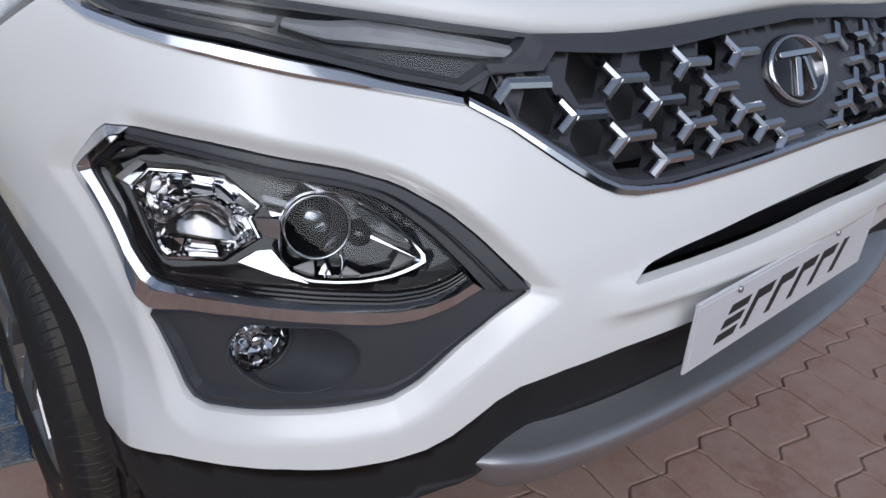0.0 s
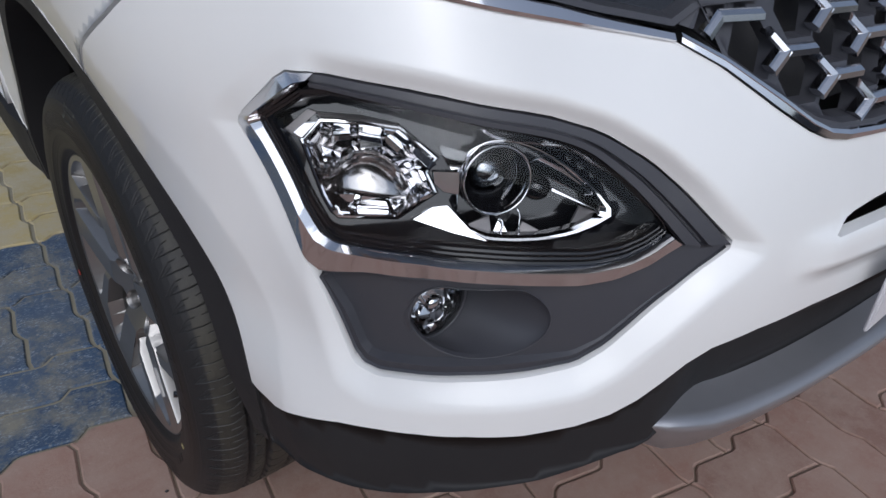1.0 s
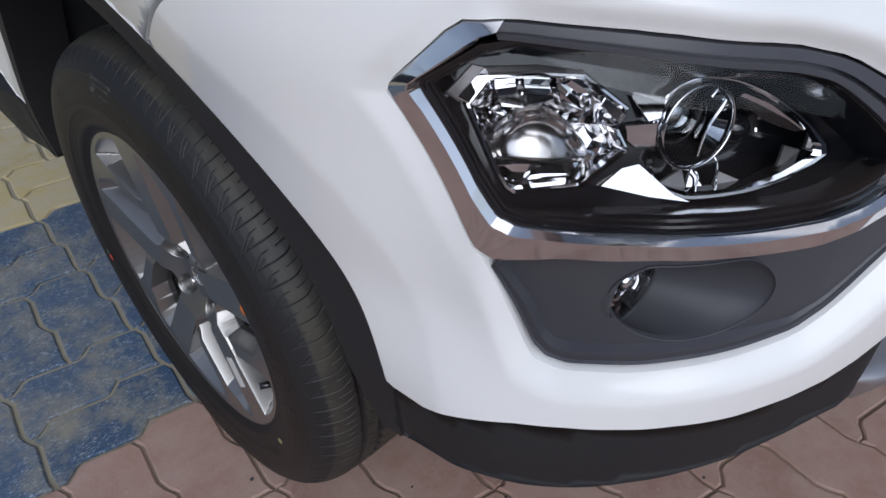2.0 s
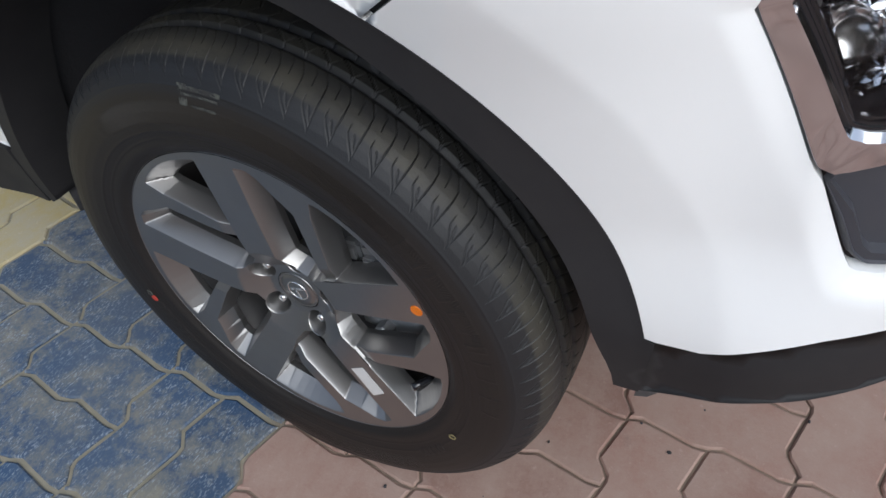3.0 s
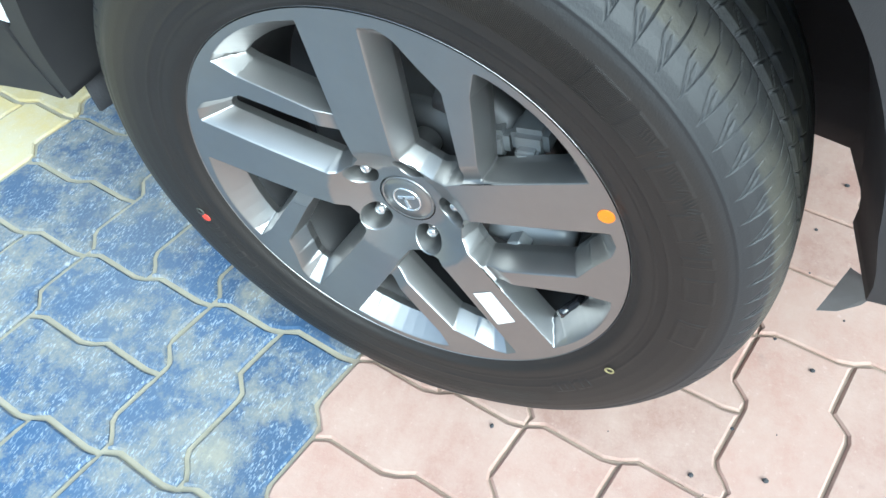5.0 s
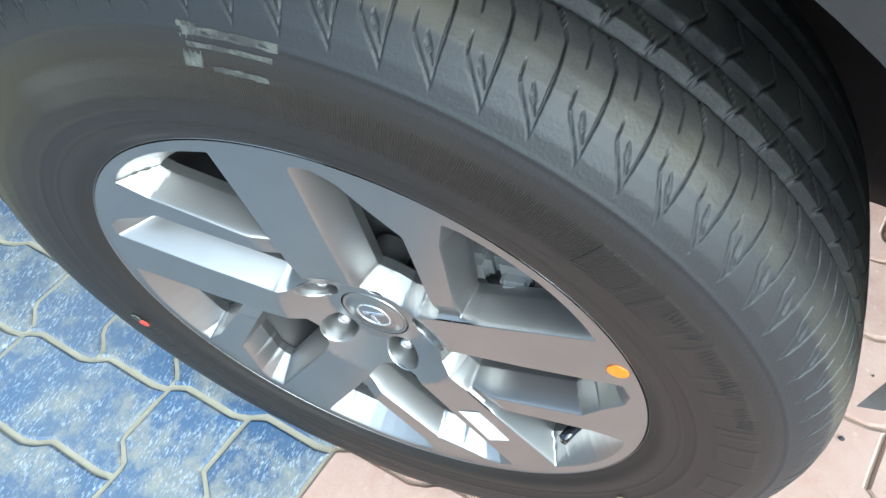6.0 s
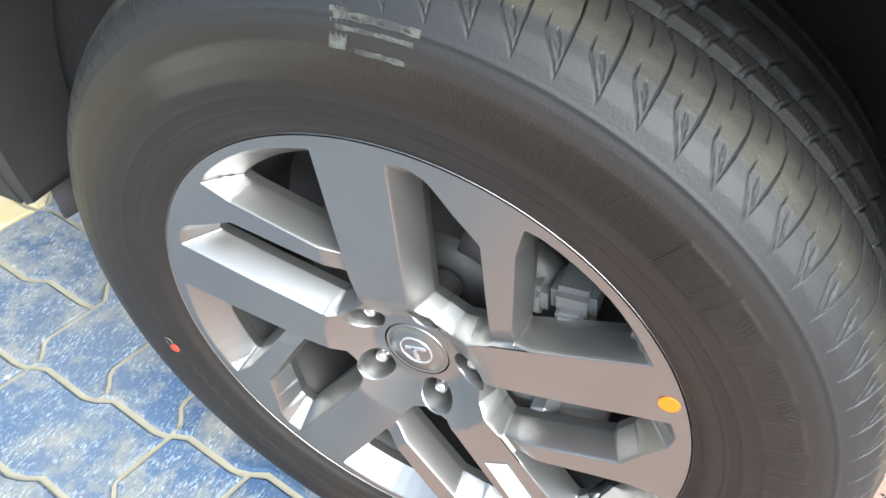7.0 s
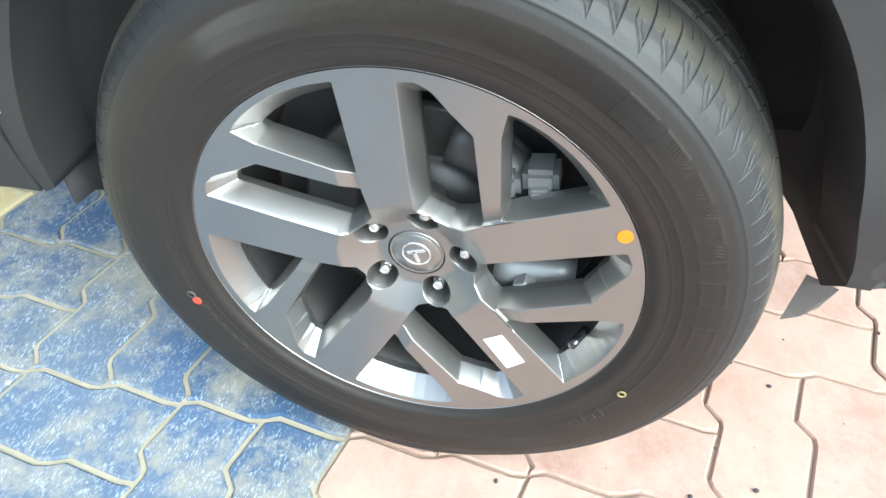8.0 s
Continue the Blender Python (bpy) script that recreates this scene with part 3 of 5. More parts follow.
# wheel arch trim and the lower black bumper
arch_trim = arch_line(*arch_out, corner_a, 180 - corner_a, 60) + [(1.952, .490), (1.957, .42), (1.950, .385)] + arch_line(*arch_in, 178, 2.5, 60, .017) + [(1.066, .394), (1.062, .492)]
sheet("arch_trim", arch_trim, black_plastic, car, lambda s, z: flare(s, z) + .001, (), 0.014, 0.085, "matt black plastic wheel arch trim")
black_lo = [(1.066, .392), (1.022, .409), (.962, .426), (.908, .437), (.858, .451), (.810, .466), (.753, .475), (.70, .480), (.655, .492), (.615, .505), (.56, .515), (.50, .526), (.42, .530), (.32, .534), (.15, .536), (0, .537)]
sheet("lower_bumper", [(a, b - .002) for a, b in white_lo] + mirror([(a, b - .002) for a, b in white_lo])[1:] + flipped(black_lo) + black_lo[::-1][1:], black_plastic, car,
      lambda s, z: np.where(np.abs(s) > .7, flare(s, z), 0) - .003 - .045 * ease((.60 - np.abs(s)) / .12) * ease((.655 - z) / .05) + .001 * ease((np.abs(s) - .95) / .1), (), 0.016, 0.05, "matt black plastic lower bumper")
# skid plate: a tray with a bright lip
bm = bmesh.new()
rows = []
ss = np.linspace(-.60, .60, 61)
lip = np.interp(np.abs(ss), (0, .16, .27, .375, .446, .50, .545, .60), (.520, .521, .522, .519, .519, .522, .532, .536))
for out_d, dz in ((-.052, .016), (-.042, .011), (-.016, .0055), (-.007, .0035), (-.001, -.001), (.001, -.006), (-.002, -.014), (-.020, -.060), (-.060, -.095), (-.14, -.115)):
    fade = ease((.60 - np.abs(ss)) / .06)
    pts = skin(ss, lip + dz * (.35 + .65 * fade), out_d - .012 * (1 - fade))
    rows.append([bm.verts.new(p) for p in pts])
for a, b in zip(rows, rows[1:]):
    for i in range(60):
        bm.faces.new((a[i], a[i + 1], b[i + 1], b[i]))
bmesh.ops.recalc_face_normals(bm, faces=bm.faces)
part("skid_plate", bm, skid_silver, car, "satin silver skid plate under the bumper", True)

# slit backing, grille backing
sheet("intake_backing", [(.45, .73), (.45, .80), (-.45, .80), (-.45, .73)], gloss_black, car, -.035, (), 0.03, 0)

# chrome strip and grille
STRIP_PAIRS = [((1.045, .992), (1.045, .9965)), ((1.030, .984), (1.030, .9905)), ((1.012, .975), (1.012, .9845)), ((.955, .966), (.955, .9760)), ((.857, .956), (.857, .9695)), ((.729, .938), (.729, .9510)), ((.671, .929), (.671, .9380)), ((.602, .919), (.602, .9265))]
band("chrome_strip", [rounded([tuple(np.array(a) * (1 - u) + np.array(c) * u) for a, c in STRIP_PAIRS], 1, .2, False) for u in (0, .04, .30, .92, 1.0)], [-.006, .0025, .0055, .0040, -.006], chrome, car, "polished chrome strip", False)
grille = tagged(new("grille"), "dark grille with chrome arrow-shaped studs")
grille.parent = car
gr_up = [(.596, .927), (.552, .909), (.486, .876), (.446, .853), (.420, .842), (.391, .837), (.339, .834), (.225, .838), (.099, .842), (0, .844)]
for way in (1, -1):
    low_l, up_l = [(way * (a - .004), b_) for a, b_ in grille_lo], [(way * a, b_) for a, b_ in gr_up]
    blend = lambda u: [tuple(np.array(p) * (1 - u) + np.array(q) * u) for p, q in zip(low_l, up_l)]
    band("grille_surround", [blend(u) for u in (0, .02, .58, .66, .98, 1.0)], [-.006, .004, .0055, .0075, .0050, -.012], chrome, grille, "polished chrome surround", False)
half_in = [(.0, .849), (.10, .847), (.225, .843), (.339, .8395), (.395, .8425), (.430, .852), (.480, .876), (.540, .907), (.575, .926), (.566, .943), (.496, .944), (.474, .960), (.378, .9555), (.292, .9575), (.162, .967), (0, .974)]
inner_edge = half_in + mirror(half_in)[1:-1]
STUDS = [(.464, .906), (.391, .935), (.399, .882), (.339, .911), (.344, .856), (.275, .944), (.292, .885), (.231, .916), (.246, .865), (.167, .948), (.188, .890), (.150, .868), (.108, .851)]
EMB_S, EMB_Z = .030, .917
apart = lambda p: np.hypot((p[0] - EMB_S) / .098, (p[1] - EMB_Z) / .058) > 1
studs = [np.array(c) for c in STUDS] + [np.array((2 * EMB_S - c[0], c[1])) for c in STUDS if c[0] > .07]
CELL = [(.006, .0005), (.021, .0240), (.057, .0240), (.071, .0), (.057, -.0230), (.021, -.0230)]
cells = []
for c in [np.array((.548, .936)), np.array((.475, .965)), np.array((.45, .853)), np.array((.520, .880)), np.array((.355, .965)), np.array((.29, .832)), np.array((.19, .838))] + [np.array(c) for c in STUDS]:
    for way in (1, -1):
        o = np.array((c[0] if way == 1 else 2 * EMB_S - c[0], c[1]))
        hexa = clipped(inner_edge, [(o[0] + way * a, o[1] + b_) for a, b_ in CELL])
        if len(hexa) > 2 and area_of(hexa) > .00016 and all(apart(p) for p in hexa):
            if len(hexa) == len(set((round(p[0], 4), round(p[1], 4)) for p in hexa)) and not any(np.hypot(*(np.mean(hexa, 0) - np.mean(h, 0))) < .03 for h in cells):
                cells.append(hexa)
sheet("grille_frame", inner_edge, bezel_plastic, grille, -.012, cells, 0.010, 0.018, "dark grey honeycomb frame")
band("grille_border", [half_in[:8] + half_in[9:], offset(half_in, -.002)[:8] + offset(half_in, -.002)[9:], offset(half_in, -.009)[:8] + offset(half_in, -.009)[9:]], [-.012, -.003, -.003], bezel_plastic, grille, "", False)
for way in (1, -1):
    upper = [(.575, .926), (.566, .943), (.496, .944), (.474, .960), (.378, .9555), (.292, .9575), (.162, .967), (0, .974)]
    outer_line = [(.592, .930), (.574, .941), (.520, .962), (.503, .977), (.378, .976), (.292, .979), (.162, .985), (0, .988)]
    lines = [[(way * a, b_) for a, b_ in line] for line in (upper, [tuple(np.array(p) * .86 + np.array(q) * .14) for p, q in zip(upper, outer_line)], [tuple(np.array(p) * .5 + np.array(q) * .5) for p, q in zip(upper, outer_line)], outer_line)]
    band("grille_border", lines, [-.012, -.004, -.003, -.006], bezel_plastic, grille, "", False)
sheet("grille_backing", offset(inner_edge, -.01), liner_black, grille, -.075, (), 0.03, 0)


def stud_mesh(c, arms, way):
    """Arms that meet in one point, each a bar with a bright ridge."""
    bm = bmesh.new()
    for a, b_, back_to in arms:
        tip = c + np.array((way * a, b_))
        d = (tip - c) / np.hypot(*(tip - c))
        w = np.array((-d[1], d[0]))
        if w[1] < 0:
            w = -w
        rows = []
        for p, drop in ((c - d * .0015, 0.0), (tip, back_to)):
            spots = [p + w * o for o in (.0030, .0054, .0046, .0016, -.0038, -.0054, -.0030)]
            rows.append([bm.verts.new(skin(o[0], o[1], h - drop)) for o, h in zip(spots, (-.013, -.0020, .0, .0036, .0012, -.0020, -.013))])
        for i in range(6):
            bm.faces.new((rows[0][i], rows[1][i], rows[1][i + 1], rows[0][i + 1]))
        bm.faces.new(rows[1])
        bm.faces.new(rows[0])
    bmesh.ops.recalc_face_normals(bm, faces=bm.faces)
    return bm


for i, c in enumerate(studs):
    if apart(c):
        way = 1 if i < len(STUDS) else -1
        part("grille_stud", stud_mesh(c, ((-.045, -.001, .002), (.0165, .0150, .003), (.0215, -.0150, .003)), way), satin_chrome, grille)
part("grille_stud", stud_mesh(np.array((.546, .936)), ((-.055, .0, .0), (.016, -.015, .003)), 1), satin_chrome, grille)
emblem = tagged(new("emblem"), "round chrome emblem on a dark disc")
emblem.parent = car
em_c = skin(.030, .917, -.010)
em_n = skin(.030, .917, .02) - em_c
em_m = Matrix.Translation(em_c) @ Vector(em_n).to_track_quat("Z", "Y").to_matrix().to_4x4() @ pose(0, 0, 0, -32) @ Matrix.Diagonal((1.62, 1, 1, 1))
part("disc", lathe([(.0005, .004), (.047, .004), (.0495, .001), (.051, -.014)], 48, em_m), gloss_black, emblem, "", True)
part("ring", lathe([(.0425, .004), (.0432, .0075), (.0450, .0075), (.0460, .004)], 56, em_m), chrome, emblem, "chrome ring", True)
for a, b_, w, h, r in ((0, .021, .060, .007, 0), (-.008, -.010, .052, .008, 78), (.010, -.008, .046, .006, 98)):
    part("bar", block((w, h, .006), em_m @ Matrix.Translation((a, b_, .007)) @ pose(0, 0, 0, 0, 0, r), .0015), chrome, emblem, "chrome bar")

# day light strip between the chrome strip and the bonnet
drl = tagged(new("daytime_lamp"), "slim daytime running lamp under a clear cover")
drl.parent = car
drl_top = [(1.035, 1.012), (.90, 1.012), (.766, 1.001), (.605, .985), (.505, .977)]
drl_edge = [(.598, .929), (.670, .940), (.754, .957), (.860, .9725), (.992, .9815), (1.03, .9930)] + drl_top + [(.520, .962), (.546, .948), (.574, .940)]
sheet("housing", drl_edge, gloss_black, drl, -.024, (), 0.012, 0.0)
band("rim", [drl_edge, offset(drl_edge, .005), offset(drl_edge, .0065)], [-.004, -.005, -.023], bezel_plastic, drl, "dark grey rim")
guide = [((.805, .9880), (.805, .9795)), ((.765, .9850), (.765, .9715)), ((.740, .9840), (.740, .9665)), ((.70, .9845), (.70, .9625)), ((.66, .980), (.66, .9590)), ((.615, .9745), (.615, .9555)), ((.565, .9690), (.565, .9525)), ((.521, .9625), (.529, .9525))]
mid_line = [tuple((np.array(a) + np.array(c)) / 2) for a, c in guide]
q3 = [tuple(np.array(a) * .8 + np.array(c) * .2) for a, c in guide]
band("light_guide", [[a for a, c in guide], q3, mid_line, [tuple(np.array(a) * .25 + np.array(c) * .75) for a, c in guide], [c for a, c in guide]], [-.020, -.011, -.010, -.012, -.021], milky, drl, "milky light guide", False)
guide_2 = [((1.0, .9985), (1.0, .9915)), ((.90, .9945), (.90, .9865)), ((.815, .9890), (.815, .9805))]
band("light_guide", [[a for a, c in guide_2], [tuple((np.array(a) + np.array(c)) / 2) for a, c in guide_2], [c for a, c in guide_2]], [-.020, -.013, -.020], milky, drl, "milky light guide", False)
sheet("cover", offset(drl_edge, .0055), lamp_cover, drl, -.007, (), 0.014, 0.0, "clear cover").visible_shadow = False

# bonnet
bm = bmesh.new()
ss = np.linspace(-1.06, 1.06, 90)
zz = np.interp(np.abs(ss), (0, .084, .272, .398, .5, .605, .766, .90, 1.06), (.996, .994, .984, .979, .982, .989, 1.005, 1.016, 1.016))
base = skin(ss, zz, -.002)
rows = []
for dy, dz in ((.02, -.02), (.004, -.008), (0, 0), (.002, .010), (.010, .021), (.03, .034), (.07, .050), (.16, .075), (.32, .100), (.6, .125), (1.1, .15)):
    side = np.clip((np.abs(base[:, 0] - MID) - .5) / .4, 0, 1)
    p = base + np.stack([(MID - base[:, 0]) * .10 * min(dy * 3, 1), dy * (1 - .55 * side), np.full(len(ss), dz) * (1 - .25 * side)], -1)
    rows.append([bm.verts.new(q) for q in p])
for a, b in zip(rows, rows[1:]):
    for i in range(len(ss) - 1):
        bm.faces.new((a[i], a[i + 1], b[i + 1], b[i]))
bmesh.ops.recalc_face_normals(bm, faces=bm.faces)
part("bonnet", bm, white_paint, car, "glossy white bonnet", True)

# ---- headlamp pocket ----
headlamp = tagged(new("headlamp"), "headlamp with faceted reflector and projector behind a clear cover")
headlamp.parent = car
PAIRS = [((.966, .889), (.966, .884)), ((.999, .886), (.974, .880)), ((1.048, .836), (1.026, .841)), ((1.050, .829), (1.028, .834)), ((1.014, .767), (.998, .790)), ((.986, .717), (.971, .750)), ((.977, .7045), (.961, .737)), ((.960, .6960), (.944, .7325)),
         ((.897, .7175), (.904, .737)), ((.830, .7285), (.847, .745)), ((.770, .727), (.788, .745)), ((.720, .722), (.720, .739)), ((.686, .7185), (.675, .735)), ((.651, .7205), (.640, .738)), ((.616, .7305), (.616, .746)), ((.583, .7475), (.596, .757))]
trim_lines = [rounded([tuple(np.array(a) * (1 - u) + np.array(c) * u) for a, c in PAIRS], 1, .14, False) for u in (0, .02, .05, .80, .87, 1.0, 1.04)]
proud = lambda s, z: -pocket_in(s) + .0040 + .0060 * ease((z - .815) / .045)
band("chrome_surround", trim_lines, [down(.012), down(.001), down(-.001), proud, proud, down(.003), down(.012)], chrome, headlamp, "polished chrome surround", False, .004)
lens_top = [(.975, .8775), (.854, .8705), (.730, .8515), (.683, .8365), (.638, .8035), (.602, .768)]
lens_edge = rounded([c for a, c in PAIRS[2:]][::-1] + lens_top, 1, .15)
BROW = [((.972, .8885), (.968, .8765)), ((.855, .8845), (.853, .8705)), ((.731, .8665), (.730, .8510)), ((.672, .8495), (.683, .8360)), ((.621, .8225), (.638, .8030)), ((.585, .7955), (.604, .770)), ((.555, .7685), (.592, .757)), ((.529, .7440), (.583, .7475))]
brow_lines = [rounded([tuple(np.array(a) * (1 - u) + np.array(c) * u) for a, c in BROW], 2, .2, False) for u in (0, .03, .48, .54, .60, .66, .95, 1.0)]
deep_groove = lambda s, z: -pocket_in(s) - .0005 - .0050 * ease((.70 - s) / .03)
band("brow", brow_lines, [down(.012), down(-.001), down(-.0015), deep_groove, deep_groove, down(-.002), down(-.001), down(.014)], bezel_plastic, headlamp, "dark grey brow", False, .005)
# stepped black frame behind the cover's edge
taper = lambda poly: np.array([float(np.interp(p[0], (.59, .64, .70), (.30, .75, 1.0))) for p in poly])
steps = [offset(lens_edge, d * taper(lens_edge)) for d in (0, .0024, .0028, .0048, .0052, .0074, .0078)]
shallow = lambda d: (lambda s, z: -pocket_in(s) - d * np.interp(s, (.90, .97), (1.0, .62)))
band("black_frame", steps, [shallow(d) for d in (.006, .0065, .0095, .010, .0135, .014, .019)], gloss_black, headlamp, "stepped glossy black frame", True, .006)
# the lamp's face is one plane, which lies deeper towards the nose: a runs along it, b up it, h out of it
LAMP_C, LAMP_N = np.array((-.8264, -.5410, .7813)), np.array((-.5121, -.7852, .3481))
LAMP_A, LAMP_B = np.array((.8376, -.5463, 0.0)), np.array((.1902, .2916, .9375))


def lamp_at(a, b, h=0.0):
    a, b, h = np.asarray(a, float), np.asarray(b, float), np.asarray(h, float)
    return LAMP_C + a[..., None] * LAMP_A + b[..., None] * LAMP_B + (h + 0 * a)[..., None] * LAMP_N


def plate(name, poly, lift, lean, mat, label="", thick=.003):
    """A flat piece over a polygon of the lamp's face, leaning by its rise along a and b, with a small chamfer."""
    q = np.array(poly)
    mid = q.mean(0)
    rise = lambda p: lift + (p - mid) @ np.array(lean)
    small = mid + (q - mid) * .95
    rows = [lamp_at(q[:, 0], q[:, 1], rise(q) - thick), lamp_at(q[:, 0], q[:, 1], rise(q) - .0006), lamp_at(small[:, 0], small[:, 1], rise(small))]
    n = len(q)
    faces = [tuple(range(2 * n, 3 * n)), tuple(range(n - 1, -1, -1))] + [(k * n + i, k * n + (i + 1) % n, (k + 1) * n + (i + 1) % n, (k + 1) * n + i) for k in (0, 1) for i in range(n)]
    bm = bmesh.new()
    bm.from_mesh(mesh_of(name, np.concatenate(rows), faces, None, False))
    bmesh.ops.recalc_face_normals(bm, faces=bm.faces)
    return part(name, bm, mat, headlamp, label)


# walls from the frame down to the lamp's face, and the black mask in it
rim_s = np.array(dense(steps[-1], .008))
rim_hi = skin(rim_s[:, 0], rim_s[:, 1], shallow(.019)(rim_s[:, 0], rim_s[:, 1]))
inward = np.tile(np.array((.36, .50, -.36)), (len(rim_s), 1))
reach = np.maximum(((LAMP_C - LAMP_N * .003 - rim_hi) @ LAMP_N) / (inward @ LAMP_N), .0)
rim_lo = rim_hi + inward * reach[:, None]
bm = bmesh.new()
rings = [[bm.verts.new(p) for p in row] for row in (rim_hi, rim_hi * .5 + rim_lo * .5, rim_lo)]
for one, two in zip(rings, rings[1:]):
    for k in range(len(one)):
        bm.faces.new((one[k], one[(k + 1) % len(one)], two[(k + 1) % len(one)], two[k]))
bmesh.ops.recalc_face_normals(bm, faces=bm.faces)
part("housing_wall", bm, gloss_black, headlamp, "glossy black housing wall", True)
mask_edge = [tuple(p) for p in np.stack([(rim_lo - LAMP_C) @ LAMP_A, (rim_lo - LAMP_C) @ LAMP_B], -1)]
RIM = [(-.0441, .0359), (-.0274, .0534), (.010, .0518), (.0452, .0470), (.0782, .0196), (.0695, .0063), (.0786, -.0124), (.0428, -.0363), (-.0120, -.0350), (-.0182, -.0296), (-.0258, -.0152)]
EYE_LOW = [(.1010, -.0440), (.1165, -.0532), (.1300, -.0594), (.1569, -.0607), (.1850, -.0598), (.2143, -.0543), (.2366, -.0459), (.2570, -.0336)]
EYE_TOP = [(.2317, -.0057), (.1989, .0182), (.1725, .0310), (.1500, .0370), (.1290, .0370), (.1085, .0270), (.0985, .0100), (.0985, -.0150)]
EYE = EYE_LOW + EYE_TOP
sheet("black_mask", offset(mask_edge, -.010), gloss_black, headlamp, -.002, [offset(RIM, -.001), offset(EYE, .001)], .008, .006, "glossy black mask", where=lamp_at)
sheet("housing", [(-.075, -.075), (.285, -.085), (.27, .07), (-.06, .08)], gloss_black, headlamp, -.066, (), .02, .0, "glossy black housing", where=lamp_at)
sheet("eye_floor", offset(EYE, -.004), gloss_black, headlamp, -.040, (), .010, .0, "glossy black recess", where=lamp_at)
# mirror bowl of flat facets in columns, open to the front
rim_q = np.array(dense(RIM, .0135))
mid_q = np.array((.014, .006))
rng = random.Random(5)
rings = [lamp_at(rim_q[:, 0], rim_q[:, 1], .0)]
for grow, back in ((.90, .016), (.74, .030), (.54, .041), (.28, .049)):
    q = mid_q + (rim_q - mid_q) * grow
    q = q + np.array([[rng.uniform(-.0005, .0005) for _ in range(2)] for _ in q])
    rings.append(lamp_at(q[:, 0], q[:, 1], -back + np.array([rng.uniform(-.0009, .0009) for _ in q])))
m = len(rim_q)
bowl_f = [(k * m + i, k * m + (i + 1) % m, (k + 1) * m + (i + 1) % m, (k + 1) * m + i) for k in range(4) for i in range(m)] + [(4 * m + i, 4 * m + (i + 1) % m, 5 * m) for i in range(m)]
bowl_v = np.concatenate(rings + [lamp_at(*mid_q, -.051)[None]])
part("reflector_bowl", mesh_of("reflector_bowl", bowl_v, bowl_f, None, False), reflector, headlamp, "faceted mirror reflector")
band("reflector_rim", [offset(RIM, -.0030), offset(RIM, -.0012), offset(RIM, .0006), offset(RIM, .0022), offset(RIM, .0030)], [-.002, .0022, .0026, .0004, -.008], reflector, headlamp, "mirror rim", True, .006, lamp_at)
for poly, lift, lean in (([(-.018, .046), (-.002, .048), (.002, .026), (-.014, .028)], -.020, (.20, -.40)), ([(.006, .048), (.026, .046), (.030, .028), (.008, .026)], -.026, (-.10, -.32)), ([(.030, .044), (.046, .040), (.052, .018), (.034, .026)], -.022, (-.30, -.25)),
                         ([(.036, -.006), (.058, .004), (.066, -.012), (.044, -.028)], -.026, (-.20, -.35)), ([(.010, -.018), (.030, -.016), (.036, -.031), (.004, -.030)], -.014, (.1, .25)), ([(-.022, -.016), (.004, -.016), (-.002, -.030), (-.013, -.030)], -.012, (.20, .25))):
    plate("mirror_facet", poly, lift, lean, reflector, "mirror facet", .002)
# silver bracket along the reflector's top and corner
plate("bracket_tab", [(-.0600, .0454), (-.0383, .0639), (-.0300, .0612), (-.0435, .0465), (-.0506, .0379)], .001, (.05, -.10), grey_shield, "satin silver tab")
plate("bracket_tab", [(-.0525, .0419), (-.0308, .0604), (-.0225, .0590), (-.0279, .0548), (-.0448, .0372)], .004, (.10, -.30), reflector, "bright silver tab")
band("bracket_lip", [[(-.0290, .0545), (.010, .0530), (.0452, .0482)], [(-.0285, .0570), (.010, .0553), (.0447, .0500)], [(-.0300, .0610), (.010, .0582), (.0440, .0512)], [(-.0300, .0616), (.010, .0588), (.0442, .0516)]], [.0015, .0035, .0020, -.004], grey_shield, headlamp, "satin silver lip", False, .006, lamp_at)
# hood over the bulb: a visor that swells out of the bowl and is open below
bm = bmesh.new()
rows = []
for i in range(17):
    t = i / 16
    bow = math.sin(math.pi * (.04 + .92 * t))
    rows.append([bm.verts.new(lamp_at(-.025 + .086 * t, -.016 + .012 * (.5 - t) + .040 * bow ** .75 * math.sin(radians(g)), -.044 + .034 * bow ** .4 * math.cos(radians(g)) ** .7)) for g in np.linspace(-4, 88, 13)])
for one, two in zip(rows, rows[1:]):
    for k in range(12):
        bm.faces.new((one[k], one[k + 1], two[k + 1], two[k]))
bmesh.ops.recalc_face_normals(bm, faces=bm.faces)
bmesh.ops.solidify(bm, geom=bm.faces[:], thickness=.0015)
part("bulb_shield", bm, hood_silver, headlamp, "satin silver bulb hood", True)
# projector, its mouth level with the face and the lens far back in it
pj_m = Matrix.Translation(lamp_at(.1364, .0001, -.004)) @ Vector((-.36, -.92, .16)).to_track_quat("Z", "Y").to_matrix().to_4x4()
part("projector_ring", lathe([(.0325, .003), (.0330, .0075), (.0342, .0085), (.0354, .0075), (.0358, .001), (.0358, -.03)], 56, pj_m), chrome, headlamp, "chrome projector ring", True)
part("projector_tube", lathe([(.0326, .005), (.0320, -.002), (.0285, -.020), (.0262, -.026), (.0225, -.027), (.0220, -.018), (.0212, -.018), (.0205, -.036), (.0005, -.040)], 48, pj_m), gloss_black, headlamp, "glossy black projector tube", True)
part("projector_lens", lathe([(.0212, -.027), (.0204, -.021), (.018, -.0155), (.014, -.0115), (.0075, -.0088), (.0005, -.008)], 40, pj_m), glass_lens, headlamp, "clear glass projector lens", True)
